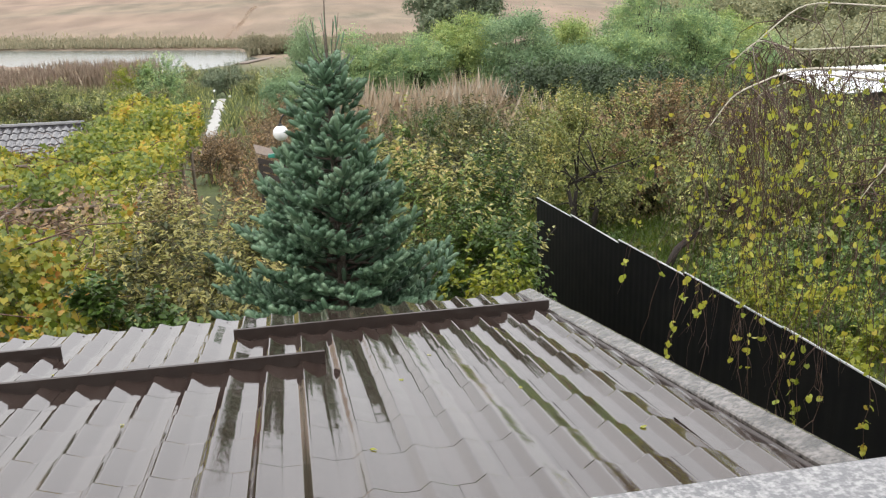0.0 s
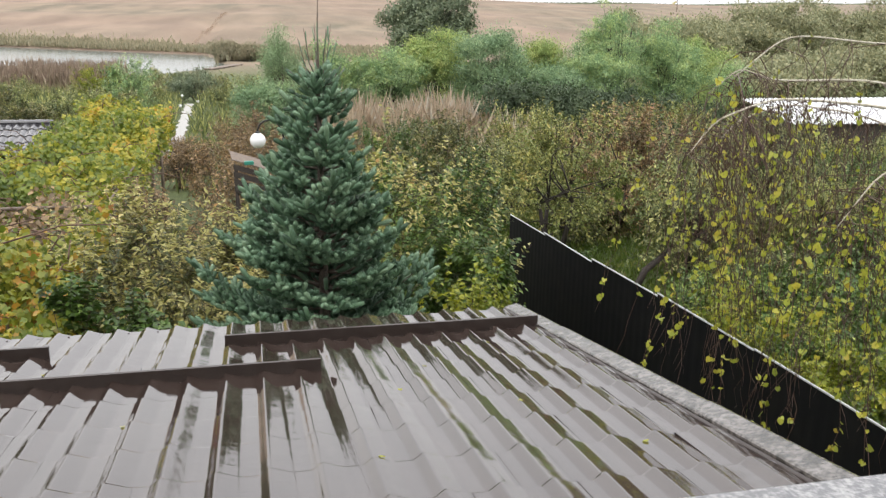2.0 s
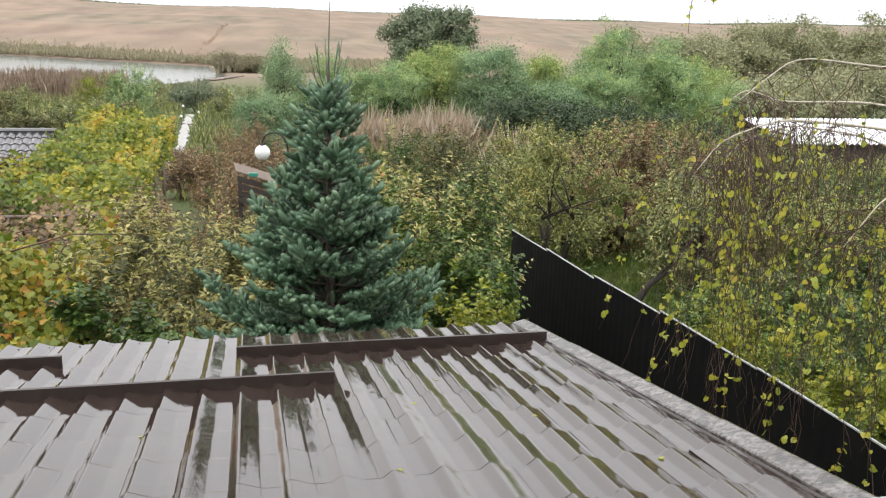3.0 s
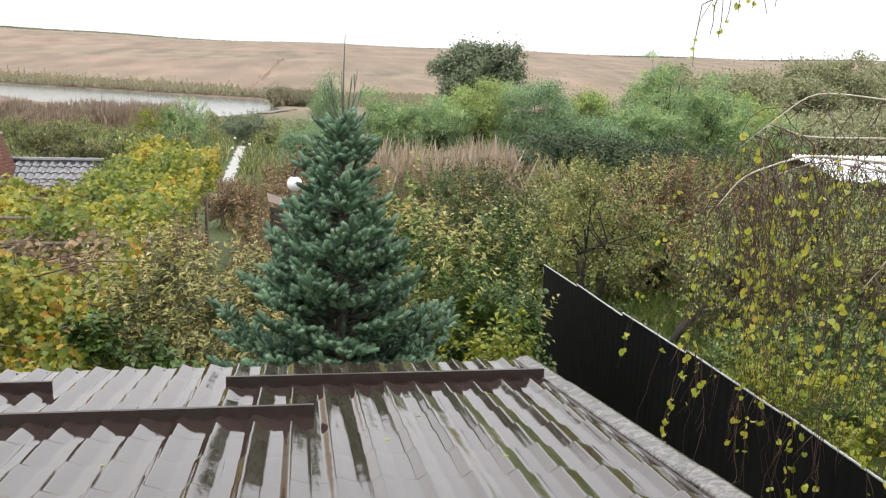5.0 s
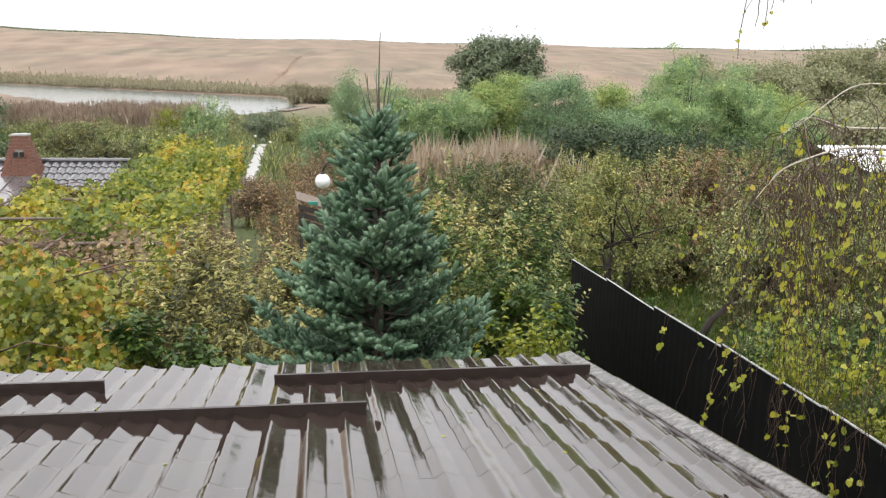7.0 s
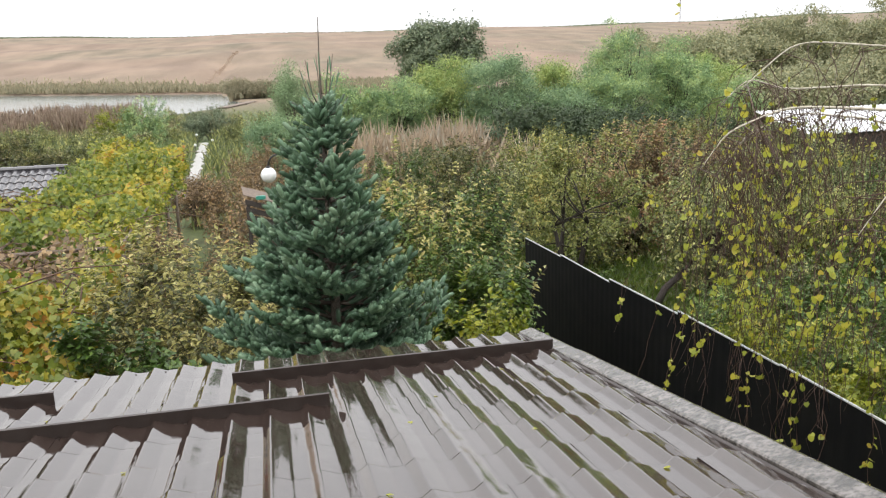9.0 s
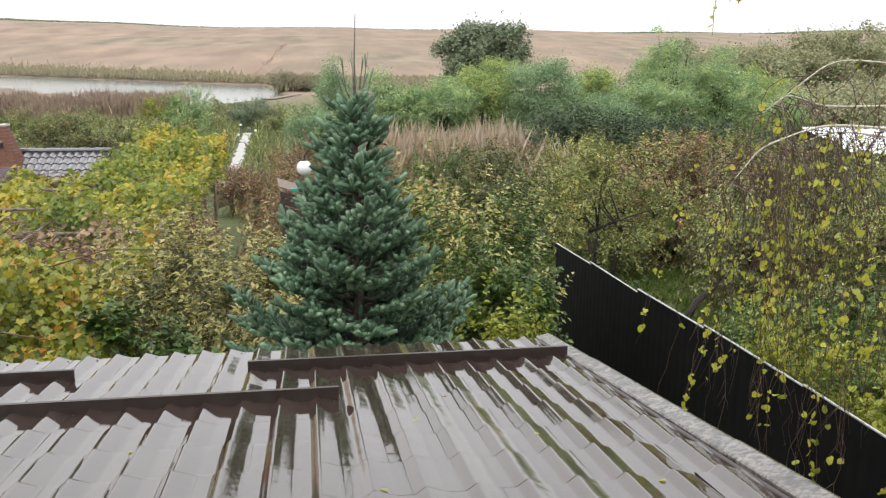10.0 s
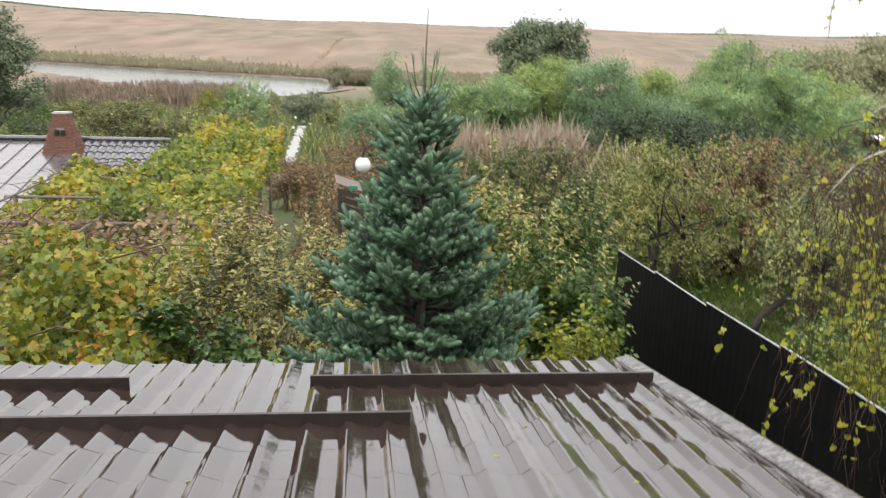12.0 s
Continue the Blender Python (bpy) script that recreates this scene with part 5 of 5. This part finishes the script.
def build_chimney():
    root = tagged(new("chimney"), "tapering red-brown brick chimney with a pale cap", "chimney")
    cx, cy, z0, z1 = -7.05, 17.6, 1.70, 2.84
    root.location = (cx, cy, z0)
    B = Build()

    def half(z):
        return 0.485 - 0.31 * (z / (z1 - z0)) - 0.02
    v = [(sx * half(z), sy * half(z) * 0.8, z) for z in (0, z1 - z0) for sx, sy in ((-1, -1), (1, -1), (1, 1), (-1, 1))]
    B.add(v, [(3, 2, 1, 0), (4, 5, 6, 7), (0, 1, 5, 4), (1, 2, 6, 5), (2, 3, 7, 6), (3, 0, 4, 7)])
    core = B.link("core", MORTAR, root)
    C = Build()
    C.box((-0.20, -0.17, z1 - z0), (0.20, 0.17, z1 - z0 + 0.05), 0.01)
    C.link("cap", CONCRETE, root, label="pale concrete cap")
    K = Build()
    K.box((-0.5, -0.5, -0.5), (0.5, 0.5, 0.5), 0.05)
    first = None
    rows = 14
    for r in range(rows):
        z = (r + 0.5) * (z1 - z0) / rows
        w, d = half(z) + 0.014, half(z) * 0.8 + 0.014
        for face in range(4):
            ext = w if face % 2 == 0 else d
            n = 4 if ext > 0.3 else 3 if ext > 0.22 else 2
            for i in range(n):
                a = -ext + (i + 0.5) * 2 * ext / n
                if face == 0 and r in (8, 9) and n == 3 and i == 1:
                    continue
                pos = ((a, -d + 0.012, z), (w - 0.012, a, z), (a, d - 0.012, z), (-w + 0.012, a, z))[face]
                if first is None:
                    first = ob = K.link("brick", BRICK, core)
                else:
                    ob = new("brick", first.data)
                    ob.parent = core
                ob.location = pos
                size = 2 * ext / n - 0.012
                ob.scale = (size, 0.05, 0.07) if face % 2 == 0 else (0.05, size, 0.07)
    for dx in (-0.07, 0.07):
        V = Build()
        V.box((dx - 0.045, -0.30, 0.63), (dx + 0.045, -0.20, 0.76), 0.004)
        V.link("smoke_vent", IRON, root, label="dark square smoke vent")


build_house()
build_chimney()


# ---- path, lamps, far white roof ----
def build_path():
    B = Build()
    n = 40
    v = []
    for k in range(n + 1):
        y = 33 + 37 * k / n
        x = -2.80 - 0.038 * (y - 26)
        z = gz(x, y)
        w = 0.29 + 0.07 * math.sin(y * 2.3) + 0.06 * math.sin(y * 5.1)
        v += [(x - w, y, z - 0.05), (x - w, y, z + 0.05), (x + w, y, z + 0.05), (x + w, y, z - 0.05)]
    B.add(v, [(4 * k + i, 4 * k + i + 1, 4 * k + 5 + i, 4 * k + 4 + i) for k in range(n) for i in range(3)])
    tagged(B.link("path", CONCRETE), "narrow wet pale concrete garden path", "path", kind="structure")


def globe_mesh(r):
    bm = bmesh.new()
    bmesh.ops.create_uvsphere(bm, u_segments=24, v_segments=16, radius=r)
    bm.verts.index_update()
    B = Build()
    B.add([p.co[:] for p in bm.verts], [[p.index for p in f.verts] for f in bm.faces])
    bm.free()
    return B


def globe_lamp(x, y, z, r, label):
    g = gz(x, y)
    root = tagged(new("globe_lamp"), label, "lamp", "garden lamps")
    root.location = (x, y, g)
    P = Build()
    P.tube([(0, 0, -0.1), (0, 0, 0.1), (0, 0, z - g - r * 1.02)], [r * 0.5, r * 0.24, r * 0.2], 10)
    P.tube([(0, 0, z - g - r * 1.15), (0, 0, z - g - r * 0.9)], [r * 0.55, r * 0.5], 12)
    P.link("pole", IRON, root, True)
    G = globe_mesh(r)
    ob = G.link("globe", GLOBE, root, True, "white opal globe")
    ob.location = (0, 0, z - g)
    return root


build_path()


def build_jetty():
    """A low plank jetty at the end of the lake."""
    root = tagged(new("jetty"), "low grey plank jetty at the end of the lake", "jetty")
    root.location = (-3.6, 139, -4.4)
    D = Build()
    D.add([(x, y, z) for z in (0.75, 0.87) for x, y in ((-2.5, -5), (-0.9, -5), (3.6, 9), (2.0, 9))], [(3, 2, 1, 0), (4, 5, 6, 7), (0, 1, 5, 4), (1, 2, 6, 5), (2, 3, 7, 6), (3, 0, 4, 7)])
    D.link("deck", WOOD, root)
    for f in (0.05, 0.35, 0.65, 0.95):
        for s in (0.1, 1.5):
            P = Build()
            x, y = -2.5 + 4.5 * f + s, -5 + 14 * f
            P.tube([(x, y, -1.2), (x, y, 0.78)], [0.1, 0.09], 8)
            P.link("post", DARK_WOOD, root, True)


build_jetty()


def gooseneck_lamp(x, y, z, r):
    """A dark post with a curved arm from which a white globe hangs."""
    px = x + 0.42
    g = gz(px, y)
    root = tagged(new("globe_lamp"), "white opal globe hanging from a curved black lamp arm", "lamp", "garden lamps")
    root.location = (px, y, g)
    P = Build()
    P.tube([(0, 0, -0.1), (0, 0, 0.15), (0, 0, z - g + 0.05)], [0.06, 0.035, 0.025], 10)
    P.link("post", IRON, root, True)
    A = Build()
    a = np.linspace(0, np.pi, 14)
    A.tube(np.stack([-0.21 + 0.21 * np.cos(a), 0 * a, z - g + 0.05 + 0.24 * np.sin(a) + 0.09 * (a / np.pi)], 1), np.full(14, 0.014), 6)
    A.tube([(-0.42, 0, z - g + r * 0.85), (-0.42, 0, z - g + 0.16)], [0.05, 0.022], 10)
    A.link("arm", IRON, root, True)
    ob = globe_mesh(r).link("globe", GLOBE, root, True, "white opal globe")
    ob.location = (-0.42, 0, z - g)


gooseneck_lamp(0.36, 9.47, 2.84, 0.13)
for x, y, z in ((-3.35, 62, -1.6), (-4.75, 66, -1.5), (-4.35, 58, -1.5)):
    globe_lamp(x, y, z, 0.10, "small white path lamp")


def build_feeder():
    """A slatted timber box under the globe, sagging to one side."""
    sag = Matrix(((1, 0, 0, 0), (0, 1, 0, 0), (-0.32, 0, 1, 0), (0, 0, 0, 1)))
    x, y = 0.22, 9.75
    root = tagged(new("slatted_box"), "weathered slatted timber box on posts beside the lamp", "box")
    root.location = (x, y, gz(x, y))
    o = gz(x, y)
    for k in range(2, 6):
        B = Build()
        z = 1.60 + k * 0.13 - o
        B.box((-0.28, -0.03 * k, z), (0.30, -0.03 * k + 0.03, z + 0.09), 0.006)
        B.link("slat", DARK_WOOD, root).data.transform(sag)
    for dx in (-0.24, 0.24):
        B = Build()
        B.box((dx - 0.03, 0.03, -0.1), (dx + 0.03, 0.09, 2.30 - o), 0.006)
        B.link("post", DARK_WOOD, root)
    R = Build()
    R.add([(-0.30, -0.16, 2.40 - o), (0.32, -0.16, 2.40 - o), (0.36, 0.2, 2.48 - o), (-0.34, 0.2, 2.48 - o), (-0.30, -0.16, 2.42 - o), (0.32, -0.16, 2.42 - o), (0.36, 0.2, 2.50 - o), (-0.34, 0.2, 2.50 - o)],
          [(3, 2, 1, 0), (4, 5, 6, 7), (0, 1, 5, 4), (1, 2, 6, 5), (2, 3, 7, 6), (3, 0, 4, 7)])
    R.link("lid", WOOD, root).data.transform(sag)
    T = Build()
    T.box((-0.10, -0.33, 2.44 - o), (0.06, -0.24, 2.50 - o), 0.008)
    T.link("strip", TEAL, root, label="faded green plastic strip")


build_feeder()


def build_white_shed():
    root = tagged(new("white_shed"), "long low shed with a white corrugated roof", "shed")
    root.location = (22.5, 25, gz(22.5, 25))
    o = Vector(root.location)
    R = wave_sheet(20.9, 32.0, 28.0, 1.66, 24.2, 1.02, 0.25, 0.04, 1, 0.0)
    ob = R.link("roof", WHITE_ROOF, root, label="white corrugated roof sheets")
    ob.data.transform(Matrix.Translation(-o))
    W = Build()
    W.box((20.9, 24.5, gz(20, 25) - 0.2), (31.7, 27.6, 0.95))
    ob = W.link("wall", DARK_WOOD, root)
    ob.data.transform(Matrix.Translation(-o))


build_white_shed()


def build_canopy():
    """A low sheet canopy beside the vine, just past the eave."""
    root = tagged(new("canopy"), "small grey sheet canopy beside the vine", "canopy")
    x0, y0 = CANOPY
    g = gz(x0, y0)
    root.location = (x0, y0, g)
    S = Build()
    S.add([(x, y, 2.62 - g - 0.12 * y - dz) for dz in (0, 0.02) for x, y in ((-1.1, 0), (0, 0), (0, 0.55), (-1.1, 0.55))], [(0, 1, 2, 3), (7, 6, 5, 4), (0, 4, 5, 1), (1, 5, 6, 2), (2, 6, 7, 3), (3, 7, 4, 0)])
    S.link("sheet", SMOOTH_ROOF, root)
    B = Build()
    B.box((-1.15, 0.56, 2.54 - g), (0.03, 0.585, 2.575 - g), 0.004)
    B.link("rail", DARK_WOOD, root)
    for x, y in ((-1.05, 0.05), (-0.05, 0.05), (-1.05, 0.5), (-0.05, 0.5)):
        P = Build()
        P.box((x - 0.03, y - 0.03, -0.05), (x + 0.03, y + 0.03, 2.54 - g - 0.02), 0.005)
        P.link("post", DARK_WOOD, root)


CANOPY = (-2.36, 1.1)
build_canopy()


def fallen_leaf(x, y, turn, size):
    """A single yellow leaf stuck flat on the wet roof."""
    v, t = broad_arrays(np.zeros((1, 3)), np.array([[1.0, 0, 0]]), np.array([[0, 0, 1.0]]), size)
    ob = tagged(soup("fallen_leaf", v, t, BIRCH), "small yellow birch leaf stuck to the wet roof", "leaf", "fallen leaves")
    k = (x - VERGE_X) / WAVE
    u = k - math.floor(k)
    step = ((EAVE_Y - y) / ROW) % 1.0
    z = roof_z(y) + tile_rise(u) + LAP * (1 - step) + 0.003
    ob.matrix_world = pose(x, y, z, -math.degrees(math.atan(SLOPE)), 0, 0) @ pose(0, 0, 0, 0, 0, turn)


for x, y, turn, size in ((0.62, -2.25, 30, 0.026), (1.32, -1.75, 200, 0.022), (-0.35, -1.6, 110, 0.024), (1.05, -0.95, 70, 0.02), (0.2, -2.75, 310, 0.025), (1.62, -2.35, 150, 0.024), (-0.9, -0.55, 20, 0.02), (0.85, -1.35, 260, 0.022), (1.5, -0.6, 95, 0.024)):
    fallen_leaf(x, y, turn, size)


# ---- roof tiles, piece by piece ----
build_roof_tiles()
